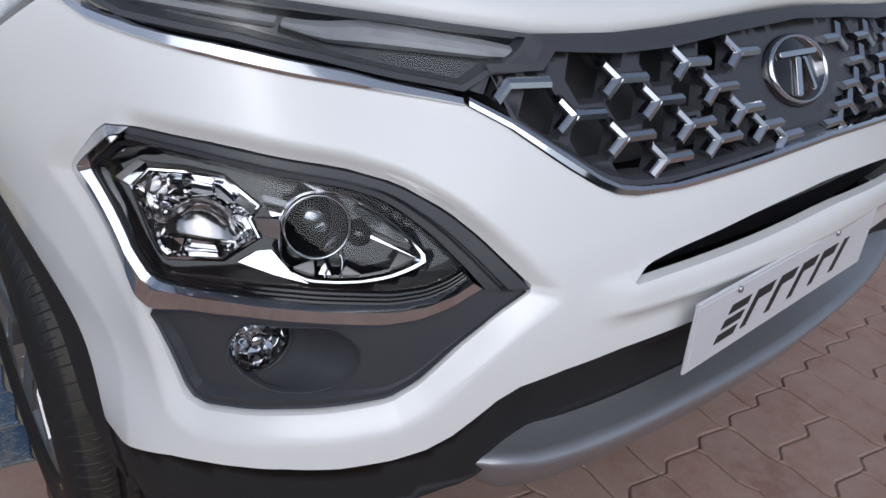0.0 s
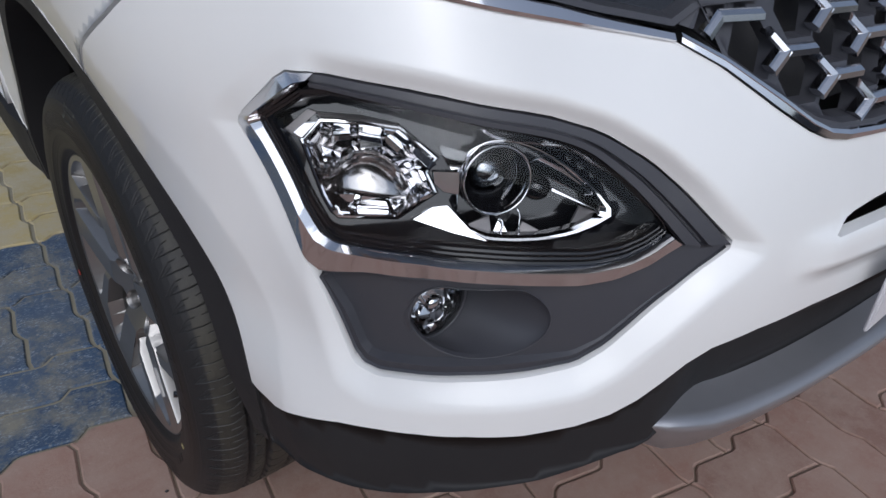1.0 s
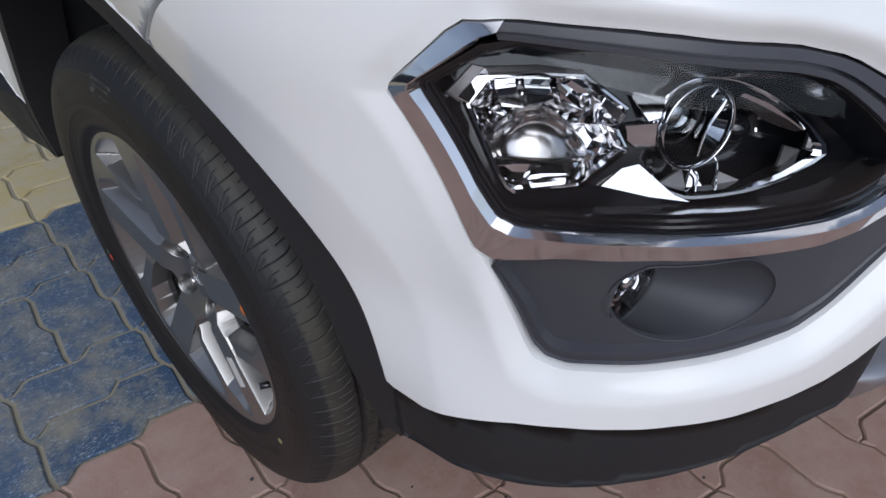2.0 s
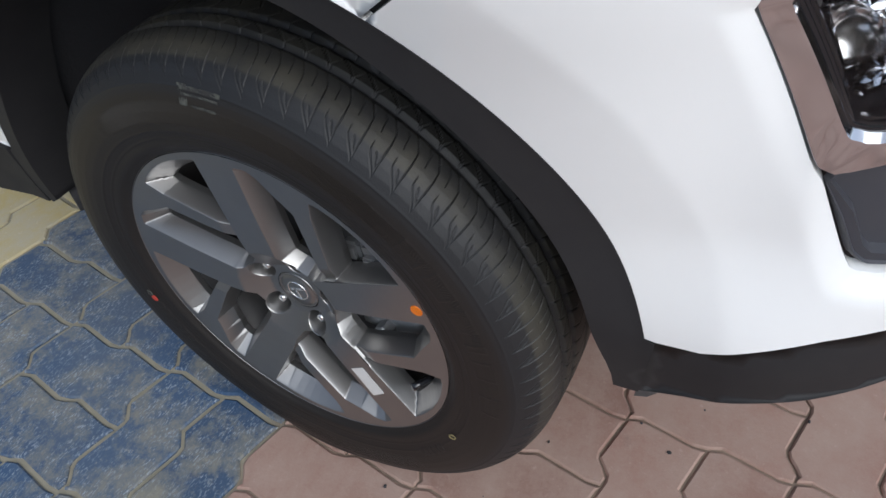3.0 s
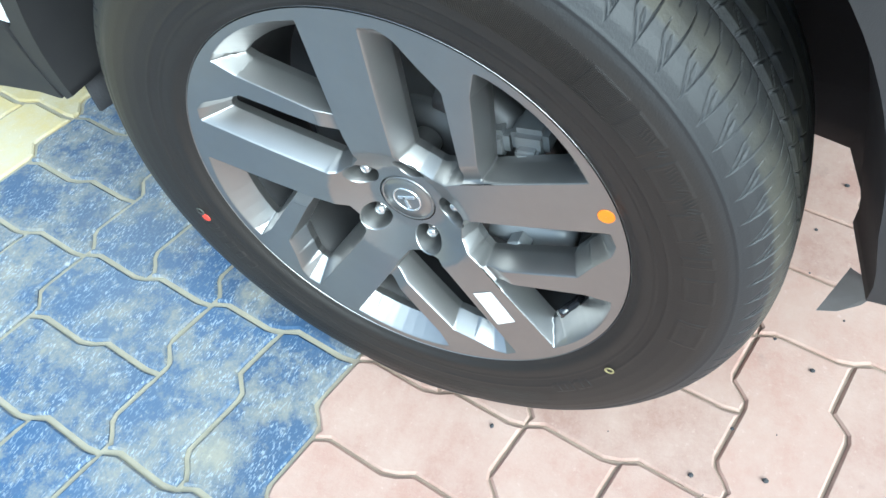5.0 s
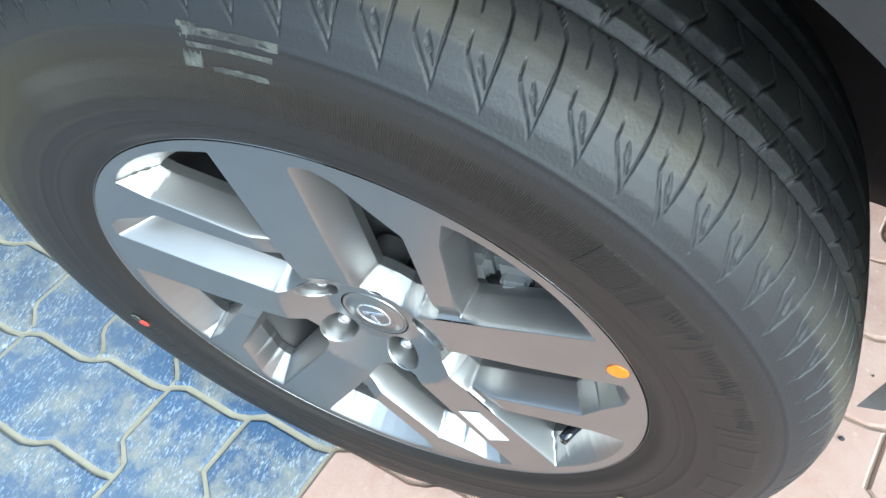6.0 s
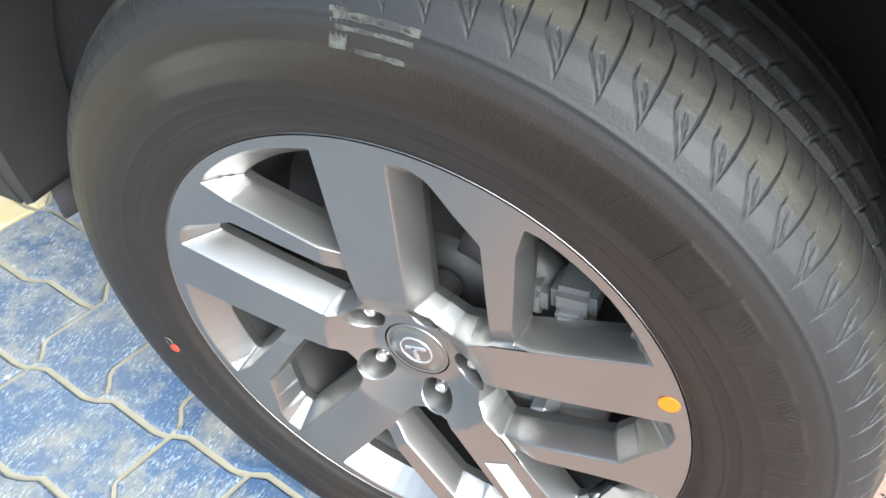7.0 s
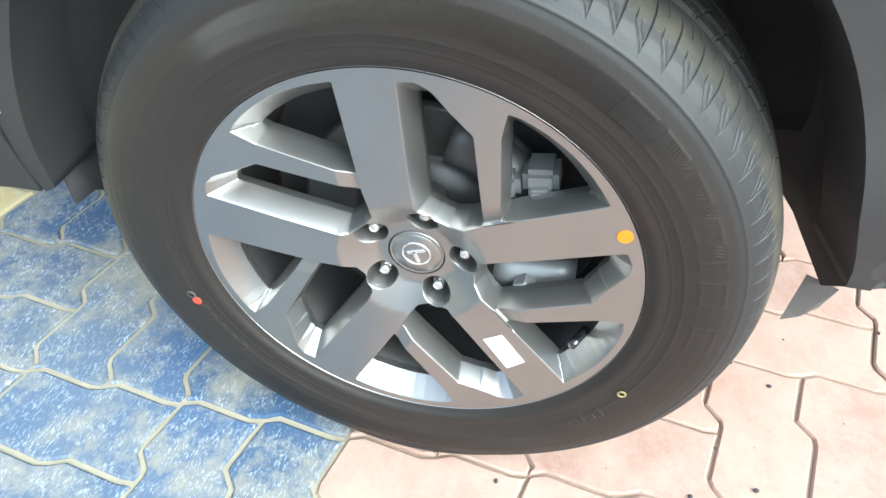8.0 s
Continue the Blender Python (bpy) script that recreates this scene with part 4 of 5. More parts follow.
# added dome that gives the dark lens bright reflections
part("projector_core", lathe([(.0198, -.030), (.0180, -.0245), (.0130, -.0190), (.0070, -.0165), (.0005, -.0158)], 32, pj_m), hood_silver, headlamp, "silvered core behind the lens", True)
# bright crescent inside the ring, on the side of the nose: added for the tube wall's reflection
nose_v = pj_m.to_3x3().inverted() @ Vector(LAMP_A)
nose_g = math.atan2(nose_v.y, nose_v.x)
bm = bmesh.new()
rows = []
for i in range(25):
    g = nose_g + radians(-75 + 140 * i / 24)
    fat = math.sin(math.pi * i / 24) ** .6
    rows.append([bm.verts.new(pj_m @ Vector((r * math.cos(g), r * math.sin(g), h))) for r, h in ((.0316, .0035), (.0316 - .0075 * fat, .0035 - .012 * fat), (.0316 - .0125 * fat, .0035 - .023 * fat))])
for one, two in zip(rows, rows[1:]):
    for k in (0, 1):
        bm.faces.new((one[k], two[k], two[k + 1], one[k + 1]))
bmesh.ops.recalc_face_normals(bm, faces=bm.faces)
part("projector_crescent", bm, reflector, headlamp, "mirror crescent", True)
# bright wing: a wide wedge beside the reflector that runs out into a thin curved edge round the eye
plate("bright_wedge", [(.0557, -.0385), (.0858, -.0206), (.0952, -.0299), (.1165, -.0521), (.1300, -.0592), (.0956, -.0514)], .004, (.04, -.36), reflector, "mirror-bright wedge")
EYE_IN = [(.1000, -.0390), (.1170, -.0478), (.1320, -.0532), (.1575, -.0546), (.1835, -.0536), (.2100, -.0484), (.2280, -.0405), (.2440, -.0328), (.2285, -.0075), (.1970, .0162), (.1715, .0290), (.1495, .0348), (.1290, .0348), (.1100, .0252), (.1005, .0090), (.1005, -.0150)]
blend = lambda w: [tuple(np.array(p) * (1 - w) + np.array(q) * w) for p, q in zip(EYE, EYE_IN)]
band("bright_wing", [rounded(blend(w), 1, .2) for w in (-.25, .1, .5, 1.0, 1.1)], [-.003, .0034, .0032, .0010, -.012], reflector, headlamp, "mirror-bright wing", True, .005, lamp_at)
plate("wing_facet", [(.1736, .0175), (.1811, .0202), (.2039, .0095), (.2346, -.0151), (.2250, -.0157), (.1933, -.0014)], -.004, (-.08, -.34), reflector, "mirror facet")
plate("wing_facet", [(.1925, -.0090), (.2380, -.0300), (.2440, -.0330), (.1920, -.0118)], -.003, (.0, -.3), reflector, "mirror edge")
plate("wing_facet", [(.2140, -.0440), (.2240, -.0280), (.2420, -.0345), (.2300, -.0435)], -.010, (-.15, -.30), grey_shield, "grey facet")
plate("wing_facet", [(.1596, -.0560), (.1675, -.0440), (.1894, -.0552)], -.012, (.05, -.35), grey_shield, "grey facet")
plate("wing_facet", [(.1119, -.0454), (.1338, -.0371), (.1354, -.0522), (.1233, -.0545)], -.010, (-.1, -.32), grey_shield, "grey facet")
plate("wing_facet", [(.1385, -.0540), (.1450, -.0400), (.1530, -.0555)], -.016, (.1, -.35), reflector, "mirror facet")
# dark round cover beside the projector
bm = bmesh.new()
bmesh.ops.create_uvsphere(bm, u_segments=28, v_segments=14, radius=1)
bm.transform(Matrix.Translation(lamp_at(.181, -.010, -.022)) @ Matrix((LAMP_A, LAMP_B, LAMP_N)).transposed().to_4x4() @ pose(0, 0, 0, 0, 0, -14) @ Matrix.Diagonal((.015, .0135, .014, 1)))
part("dark_cover", bm, gloss_black, headlamp, "glossy black round cover", True)
for one, two in (((.1600, -.0290), (.1660, -.0540)), ((.1440, -.0400), (.1480, -.0560))):
    line = [tuple(lamp_at(one[0] + (two[0] - one[0]) * k / 5 + .002 * math.sin(k), one[1] + (two[1] - one[1]) * k / 5, -.012)) for k in range(6)]
    part("bright_bead", tube(line, .0011), reflector, headlamp, "", True)
# bridge between the reflector and the projector
plate("bridge", [(.0757, .0079), (.1009, .0075), (.1014, -.0151), (.0867, -.0124), (.0774, -.0044)], .005, (.08, .22), chrome, "mirror bridge")
plate("bridge", [(.0833, .0323), (.1085, .0255), (.1025, .0107), (.0928, .0091), (.0812, .0291)], .006, (.06, -.33), reflector, "mirror bridge")
plate("bridge", [(.0600, .0300), (.0800, .0140), (.0730, .0085), (.0560, .0250)], .004, (-.2, .1), chrome, "mirror bridge")
cover = sheet("clear_cover", lens_edge, lamp_cover, headlamp, lambda s, z: -pocket_in(s) - .007 + .003 * ease(gap_to(s, z, lens_edge) / .03), (), 0.012, 0.0, "clear plastic cover")
cover.visible_shadow = False

# fog lamp insert
fog = tagged(new("fog_lamp"), "round fog lamp deep in a dark grey plastic insert")
fog.parent = car
INSERT = [(.529, .743), (.566, .720), (.613, .680), (.648, .646), (.678, .628), (.731, .622), (.79, .619), (.854, .609), (.884, .602), (.906, .603), (.921, .615), (.939, .646), (.969, .694),
          (.897, .7195), (.817, .731), (.754, .728), (.686, .720), (.651, .722), (.616, .732), (.585, .747)]
INSERT = rounded(INSERT, 1, .12)
edge_w = np.array([float(np.interp(p[0], (.53, .60, .68, .74), (.10, .30, .75, 1.0))) * (1.0 if p[1] < .69 and p[0] < .95 else .35) for p in INSERT])
ins = [offset(INSERT, d * edge_w) for d in (0, .004, .0055, .0135, .0165)]
deep_in = lambda s, z: -pocket_in(s) - np.interp(s, (.58, .66, .76), (.0045, .006, .013))
FOG_C, FOG_R = Vector((-.787, -.626, .670)), .034
mouth_sz = [(.783 + .0745 * math.cos(2 * math.pi * k / 48), .678 + .0430 * math.sin(2 * math.pi * k / 48)) for k in range(48)]
mouth_sz = [(a, min(c, .7135)) for a, c in mouth_sz]
border = lace(ins, [down(.010), down(.0015), down(.0045), down(.0035), deep_in], True, .006)
sheet("insert", [tuple(p) for p in matched(ins, True, .006)[-1]], bezel_plastic, fog, deep_in, [mouth_sz], 0.008, 0.004, "dark grey plastic insert", extra=[border], skip=(0,))
q = np.array(mouth_sz)
low_q = np.array([(a * .975 + .783 * .025, c * .975 + .678 * .025) for a, c in mouth_sz])
lip = skin(low_q[:, 0], low_q[:, 1], deep_in(low_q[:, 0], low_q[:, 1]) - .003)
lip_up = skin(q[:, 0], q[:, 1], deep_in(q[:, 0], q[:, 1]) + .0012)
ends = np.array([(FOG_C.x + FOG_R * 1.04 * -math.cos(2 * math.pi * k / 48), FOG_C.y, FOG_C.z + FOG_R * 1.04 * math.sin(2 * math.pi * k / 48)) for k in range(48)])
bm = bmesh.new()
rings = [[bm.verts.new(p) for p in row] for row in (lip_up, lip, lip + (ends - lip) * .12, lip + (ends - lip) * .5, lip + (ends - lip) * .85, ends)]
for a, c in zip(rings, rings[1:]):
    for k in range(48):
        bm.faces.new((a[k], a[(k + 1) % 48], c[(k + 1) % 48], c[k]))
bmesh.ops.recalc_face_normals(bm, faces=bm.faces)
part("well_rim", tube([tuple(p) for p in lip_up], .0008, True, 6), bezel_plastic, fog, "", True)
part("well", bm, bezel_plastic, fog, "smooth dark grey scoop", True)
fl_m = Matrix.Translation(FOG_C + Vector((0, .002, 0))) @ pose(0, 0, 0, 90)
prof_f = [(.034, .003), (.030, -.006), (.024, -.014), (.016, -.019), (.008, -.021), (.0005, -.022)]
bm = lathe(prof_f, 14, fl_m)
rng = random.Random(11)
for w in bm.verts:
    w.co += Vector((rng.uniform(-.0014, .0014), rng.uniform(-.0016, .0016), rng.uniform(-.0014, .0014)))
part("fog_reflector", bm, reflector, fog, "faceted mirror reflector")
part("fog_ring", lathe([(.0338, .006), (.0350, .008), (.0365, .006), (.0365, -.01)], 40, fl_m), bezel_plastic, fog, "", True)
glass = part("fog_glass", lathe([(.0345, .003), (.028, .009), (.015, .0125), (.0005, .0135)], 32, fl_m), lamp_cover, fog, "clear glass", True)
glass.visible_shadow = False
part("fog_bulb", lathe([(.0095, -.02), (.0095, .001), (.007, .004), (.0005, .005)], 20, fl_m), reflector, fog, "mirror bulb cap", True)
# number plate with the model's name as slanted dark bars
plate = tagged(new("display_plate"), "white display plate with slanted dark lettering bars")
plate.parent = car
corners = [Vector(p) for p in ((-.362, -.875, .610), (.140, -.867, .614), (.113, -.869, .713), (-.370, -.874, .713))]
ax, az = (corners[1] - corners[0]), (corners[3] - corners[0])
ax_n, az_n = ax.normalized(), az.normalized()
pl_m = Matrix.Translation((corners[0] + corners[2]) / 2) @ Matrix((ax_n, az_n, ax_n.cross(az_n))).transposed().to_4x4()
part("panel", block((ax.length, az.length, .004), pl_m, .0015), plate_white, plate)
part("rim", block((ax.length - .012, az.length - .012, .0012), pl_m @ Matrix.Translation((0, 0, .0022)), .0005), plate_white, plate)
letter_w = .046
for i in range(6):
    x0 = -.180 + i * .062
    for u0, v0, u1, v1 in (((0, 0, 1, .24), (.0, .38, 1, .62), (0, .76, 1, 1)) if i == 0 else ((0, 0, .30, 1), (.30, .70, 1, 1)) if i < 5 else ((.1, 0, .45, 1),)):
        bm = bmesh.new()
        vs = [bm.verts.new(pl_m @ Vector((x0 + u * letter_w + .026 * (v - .5), -.004 + (v - .5) * .050, .0036))) for u, v in ((u0, v0), (u1, v0), (u1, v1), (u0, v1))]
        bm.faces.new(vs)
        ext = bmesh.ops.extrude_face_region(bm, geom=bm.faces[:])
        bmesh.ops.translate(bm, verts=[w for w in ext["geom"] if isinstance(w, bmesh.types.BMVert)], vec=(pl_m.to_3x3() @ Vector((0, 0, -.0012))))
        bmesh.ops.recalc_face_normals(bm, faces=bm.faces)
        part("lettering_bar", bm, plate_ink, plate, "dark slanted bar")
for x in (-.16, .11):
    part("screw", lathe([(.0045, 0), (.0045, .002), (.003, .0035), (.0003, .0035)], 16, pl_m @ Matrix.Translation((x, .042, .003))), steel, plate, "", True)

# ---- wheel ----
AX_Z = .353
wheel = tagged(new("wheel"), "grey alloy wheel with a dusty black tyre")
wheel.parent = car


def on_wheel(r, a, x):
    """A place on the wheel: radius, angle in degrees from straight ahead upward, and x."""
    return Vector((x, -r * math.cos(radians(a)), AX_Z + r * math.sin(radians(a))))


# tyre: a fine grid round the axle, with grooves cut into the tread and raised marks on the sidewall
prof = [(.236, -.925), (.240, -.936), (.2445, -.9405), (.249, -.9425), (.254, -.9475), (.259, -.9490), (.264, -.9492), (.270, -.9505), (.280, -.9535), (.292, -.9555), (.304, -.9560), (.316, -.9550), (.326, -.9525), (.335, -.9490),
        (.343, -.9440), (.350, -.9375), (.356, -.9295), (.361, -.9200), (.3645, -.9100), (.3668, -.899)]
cr = [(.3668 + .0027 * (1 - ((x + .837) / .062) ** 2), x) for x in np.linspace(-.895, -.779, 30)]
inner = [(r, -1.674 - x) for r, x in prof[::-1]]
prof = np.array(prof + cr + inner)
keep_v = np.concatenate([[0], np.cumsum(np.linalg.norm(np.diff(prof, axis=0), axis=1))])
# finer across the outer shoulder and the crown
v_fine = np.unique(np.concatenate([np.linspace(0, .04, 12), np.linspace(.04, .09, 40), np.linspace(.09, .17, 64), np.linspace(.17, .29, 56), np.linspace(.29, keep_v[-1], 22)]))
pr, px = np.interp(v_fine, keep_v, prof[:, 0]), np.interp(v_fine, keep_v, prof[:, 1])
TURN_N = 4400
ang = np.linspace(0, 2 * np.pi, TURN_N, endpoint=False)
A, V = np.meshgrid(ang, v_fine)
R, X = np.repeat(pr[:, None], TURN_N, 1), np.repeat(px[:, None], TURN_N, 1)
PITCH = 2 * np.pi / 88
depth = np.zeros_like(R)


def cut(line, width, deep, on):
    """Grooves a pitch apart along a line of (x, degrees) pairs, where on holds."""
    xs, degs = zip(*sorted(line))
    d = (A - np.radians(np.interp(X, xs, degs)) + PITCH / 2) % PITCH - PITCH / 2
    inside = ease((X - xs[0]) / .0012 + .5) * ease((xs[-1] - X) / .0012 + .5)
    return np.where(on, deep * inside * ease((width - np.abs(d) * .367) / (width * .55)), 0)


outside = (X < -.80) & (R > .330)
# straight grooves round the tread
for groove_x, w in ((-.889, .0046), (-.8625, .0050), (-.822, .0050), (-.792, .0046)):
    depth = np.maximum(depth, .0065 * ease((w - np.abs(X - groove_x - .0004 * np.sin(A * 88))) / (w * .4)) * (R > .36))
# the main cross groove, wider where it runs over the shoulder, out to a point on the sidewall
wide = .0007 + .0004 * np.exp(-((X + .927) / .007) ** 2)
depth = np.maximum(depth, cut([(-.890, 2.55), (-.902, 1.10), (-.909, .45), (-.919, .15), (-.929, 0.0), (-.940, -.2), (-.9465, -.42)], wide, .0042, outside) * (.35 + .65 * ease((X + .925) / .015)) * ease((R - .3375) / .014))
# a line from the shoulder that meets it in the point, with two dashes between them
depth = np.maximum(depth, cut([(-.925, 2.4), (-.932, 2.2), (-.938, 1.3), (-.9462, -.42)], .00055, .0018, outside))
depth = np.maximum(depth, cut([(-.9345, 1.05), (-.9425, -.35)], .00055, .0018, outside))
depth = np.maximum(depth, cut([(-.9310, 1.25), (-.9370, .35)], .00055, .0018, outside))
# short cuts in the shoulder rib, and slanting cuts in the ribs behind it
depth = np.maximum(depth, cut([(-.8965, 3.5), (-.902, 2.9), (-.9150, 2.45)], .0006, .0020, outside))
depth = np.maximum(depth, cut([(-.8655, 2.4), (-.8745, .15), (-.8850, -1.6)], .0009, .0040, X > -.8852))
depth = np.maximum(depth, cut([(-.8750, 1.9), (-.8850, 2.6)], .0008, .0030, X > -.8852))
depth = np.maximum(depth, cut([(-.8260, 1.0), (-.8440, -.6), (-.8590, .8)], .0008, .0035, X > -.860))
# raised lettering blocks and rings on the outer wall
deg = np.degrees(A)
raised = np.zeros_like(R)
side_on = X < -.94
for ring_r in (.2675, .2790, .3330):
    raised = np.maximum(raised, .0006 * ease((.0011 - np.abs(R - ring_r)) / .0006) * side_on)
for c0, wide in ((51, 6.5), (42.8, 6.5), (34, 7.0), (25, 6.2), (17.5, 2.6), (10.5, 6.4), (-2, 7.5)):
    d = np.abs((deg - c0 - 0 + 180) % 360 - 180)
    box = (d < wide / 2) & (R > .290) & (R < .317) & side_on
    inset = np.minimum(np.minimum(R - .290, .317 - R), np.radians(wide / 2 - d) * .304)
    raised = np.maximum(raised, box * (.0005 * ease(inset / .0016) - .0003 * ease((inset - .0035) / .0016)))
for c0 in (22, 29, 34, 41):
    d = np.abs((deg - c0 + 180) % 360 - 180)
    raised = np.maximum(raised, .0007 * ((d < 2.6) & (np.abs(R - .306 - .004 * ((d * 3) % 2)) < .0012) & side_on))
for c0 in (-46, -44, -42, -39, -36.5, 200, 203, 206, 210, 214, 218):
    d = np.abs((deg - c0 + 180) % 360 - 180)
    raised = np.maximum(raised, .0008 * ((d < .9) & (R > .276) & (R < .288) & side_on))
slope_r, slope_x = np.gradient(pr), np.gradient(px)
sl = np.hypot(slope_r, slope_x)
nr, nx = (-slope_x / sl)[:, None], (slope_r / sl)[:, None]
# outward from the tyre's section: away from its middle
sgn = np.sign(nr * (R - .30) + nx * (X + .837))
off = raised - depth
R2, X2 = R + nr * sgn * off, X + nx * sgn * off
TX, TY, TZ = X2, -R2 * np.cos(A), AX_Z + R2 * np.sin(A)
sag = np.clip(.030 - TZ, 0, 1)
TX = TX - np.sign(TX * -1 - .837) * sag * .25
TZ = np.maximum(TZ, .0015)
nv = len(v_fine)
idx = np.arange(nv * TURN_N).reshape(nv, TURN_N)
quad = np.stack([idx[:-1], idx[1:], np.roll(idx[1:], -1, 1), np.roll(idx[:-1], -1, 1)], -1).reshape(-1, 4)
tyre_mesh = bpy.data.meshes.new("tyre")
tyre_mesh.vertices.add(nv * TURN_N)
tyre_mesh.vertices.foreach_set("co", np.stack([TX, TY, TZ], -1).astype(np.float32).ravel())
tyre_mesh.loops.add(len(quad) * 4)
tyre_mesh.polygons.add(len(quad))
tyre_mesh.loops.foreach_set("vertex_index", quad.astype(np.int32).ravel())
tyre_mesh.polygons.foreach_set("loop_start", np.arange(0, len(quad) * 4, 4, dtype=np.int32))
tyre_mesh.update(calc_edges=True)
uv_layer = tyre_mesh.uv_layers.new(name="round")
uvs = np.stack([A / (2 * np.pi), V / keep_v[-1]], -1).reshape(-1, 2)[quad.ravel()]
uv_layer.data.foreach_set("uv", uvs.astype(np.float32).ravel())
# shoulder dust; the last term lightens the inner ribs that the arch shades
dust_and_lift = ease((R - .3540) / .003) * (.40 + .48 * ease((-.902 - X) / .016) + .35 * ease((X + .889) / .01)) + .03
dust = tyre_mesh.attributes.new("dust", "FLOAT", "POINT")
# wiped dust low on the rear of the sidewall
dust_and_lift += .55 * ease((R - .322) / .012) * ease((.352 - R) / .006) * ease((np.degrees(A) - 138) / 25) * ease((222 - np.degrees(A)) / 22) * (X < -.90)
# no pale tone in the cuts: their shade is put into the colour
dust.data.foreach_set("value", (dust_and_lift * ease((.0008 - depth) / .0006)).astype(np.float32).ravel())
tyre_mesh.shade_smooth()
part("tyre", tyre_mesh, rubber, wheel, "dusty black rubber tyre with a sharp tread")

# alloy rim: flat spokes on a dished hub, with deep windows whose sides slope at their own rates
SPOKE0 = 24.6
WINDOW_DEEP, WINDOW_END = .034, .026


def face_x(r):
    return np.interp(r, (0, .045, .083, .15, .235, .245), (-.9085, -.9085, -.9305, -.9355, -.9400, -.9405))


def turn(poly, k):
    a = radians(SPOKE0 + 72 * k)
    return [(u * math.cos(a) - v * math.sin(a), u * math.sin(a) + v * math.cos(a)) for u, v in poly]


def rim_place(u, v, down=0.0):
    u, v = np.asarray(u, float), np.asarray(v, float)
    return np.stack([face_x(np.hypot(u, v)) - down, -u, AX_Z + v], -1)


# each corner with the width of the slope along the edge that starts there, and the side of the window that the edge belongs to; u runs out along the spoke
WINDOW_1 = [(.1185, .0365, .006, 0), (.1275, .060, .006, 0), (.157, .133, .0075, 0), (.172, .1555, .022, 1), (.182, .1475, .025, 1), (.190, .138, .025, 1), (.199, .1255, .025, 1), (.207, .112, .025, 1), (.2135, .099, .025, 1), (.2185, .086, .025, 1), (.2225, .073, .025, 1), (.2255, .060, .024, 1), (.2290, .0375, .0036, 2)]
WINDOW_2 = [(.0995, .0365, .006, 0), (.1085, .060, .006, 0), (.134, .141, .013, 1), (.1245, .167, .015, 1), (.1165, .195, .024, 2), (.1065, .2065, .030, 2), (.090, .2115, .0145, 3), (.038, .076, .012, 4), (.0365, .066, .012, 4), (.047, .047, .012, 4), (.060, .036, .010, 4), (.078, .034, .007, 4)]
TINE_END = [(.0995, .0365), (.1185, .0365), (.1275, .060), (.1085, .060)]


def tine_dip(u, v):
    """The thin spoke sinks a little where it runs into the wide one."""
    return .0055 * ease((v - .0355) / .0030) * ease((.062 - v) / .022) * ease((u - .088) / .008) * ease((.136 - u) / .008)


def window_drop(corners, u, v):
    """Depth below the face inside a window: the lowest of the slopes that start at its edges, with soft creases."""
    u, v = np.asarray(u, float), np.asarray(v, float)
    p = np.stack([u.ravel(), v.ravel()], -1)
    total = np.zeros(len(p))
    soft, sides = .0013, {}
    for (ax, ay, w, side), (bx, by, *_) in zip(corners, corners[1:] + corners[:1]):
        o, d = np.array((ax, ay)), np.array((bx - ax, by - ay))
        t = np.clip(((p - o) @ d) / (d @ d), 0, 1)
        gap = np.linalg.norm(p - o - t[:, None] * d, axis=1)
        gap = np.sqrt(gap * gap + .0010 ** 2) - .0010
        sides[side] = np.minimum(sides.get(side, .08), gap * WINDOW_DEEP / w)
    for low in sides.values():
        total += np.exp(-low / soft)
    return np.maximum(-soft * np.log(total), 0).reshape(u.shape)


def rim_patch(poly, drop, step):
    """A piece of the rim's front in the spoke's own frame, cut off where it reaches the windows' depth: places, normals, faces and open ends."""
    v2, f2, _ = fill(poly, (), step, (.0005, .0011, .0019, .0030, .0044, .0060))
    d = drop(v2[:, 0], v2[:, 1]) - WINDOW_END
    pts, made, faces, ends = [tuple(p) for p in v2], {}, [], []

    def crossing(i, j):
        key = (min(i, j), max(i, j))
        if key not in made:
            t = d[key[0]] / (d[key[0]] - d[key[1]])
            made[key] = len(pts)
            pts.append(tuple(v2[key[0]] * (1 - t) + v2[key[1]] * t))
        return made[key]

    for tri in f2:
        tri = [int(i) for i in tri]
        if max(d[tri]) <= 0:
            faces.append(tuple(tri))
        elif min(d[tri]) < 0:
            loop, cut_ends = [], []
            for i, j in zip(tri, tri[1:] + tri[:1]):
                if d[i] <= 0:
                    loop.append(i)
                if (d[i] <= 0) != (d[j] <= 0):
                    loop.append(crossing(i, j))
                    cut_ends.append(loop[-1])
            faces.append(tuple(loop))
            if len(cut_ends) == 2:
                ends.append(tuple(cut_ends))
    q = np.array(pts)
    x = lambda a, b: face_x(np.hypot(a, b)) + np.minimum(drop(a, b), WINDOW_END + .002)
    e = 4e-4
    gu, gv = (x(q[:, 0] + e, q[:, 1]) - x(q[:, 0] - e, q[:, 1])) / (2 * e), (x(q[:, 0], q[:, 1] + e) - x(q[:, 0], q[:, 1] - e)) / (2 * e)
    n = np.stack([-np.ones(len(q)), gu, gv], -1)
    n /= np.linalg.norm(n, axis=1)[:, None]
    return q, np.minimum(drop(q[:, 0], q[:, 1]), WINDOW_END), n, faces, ends


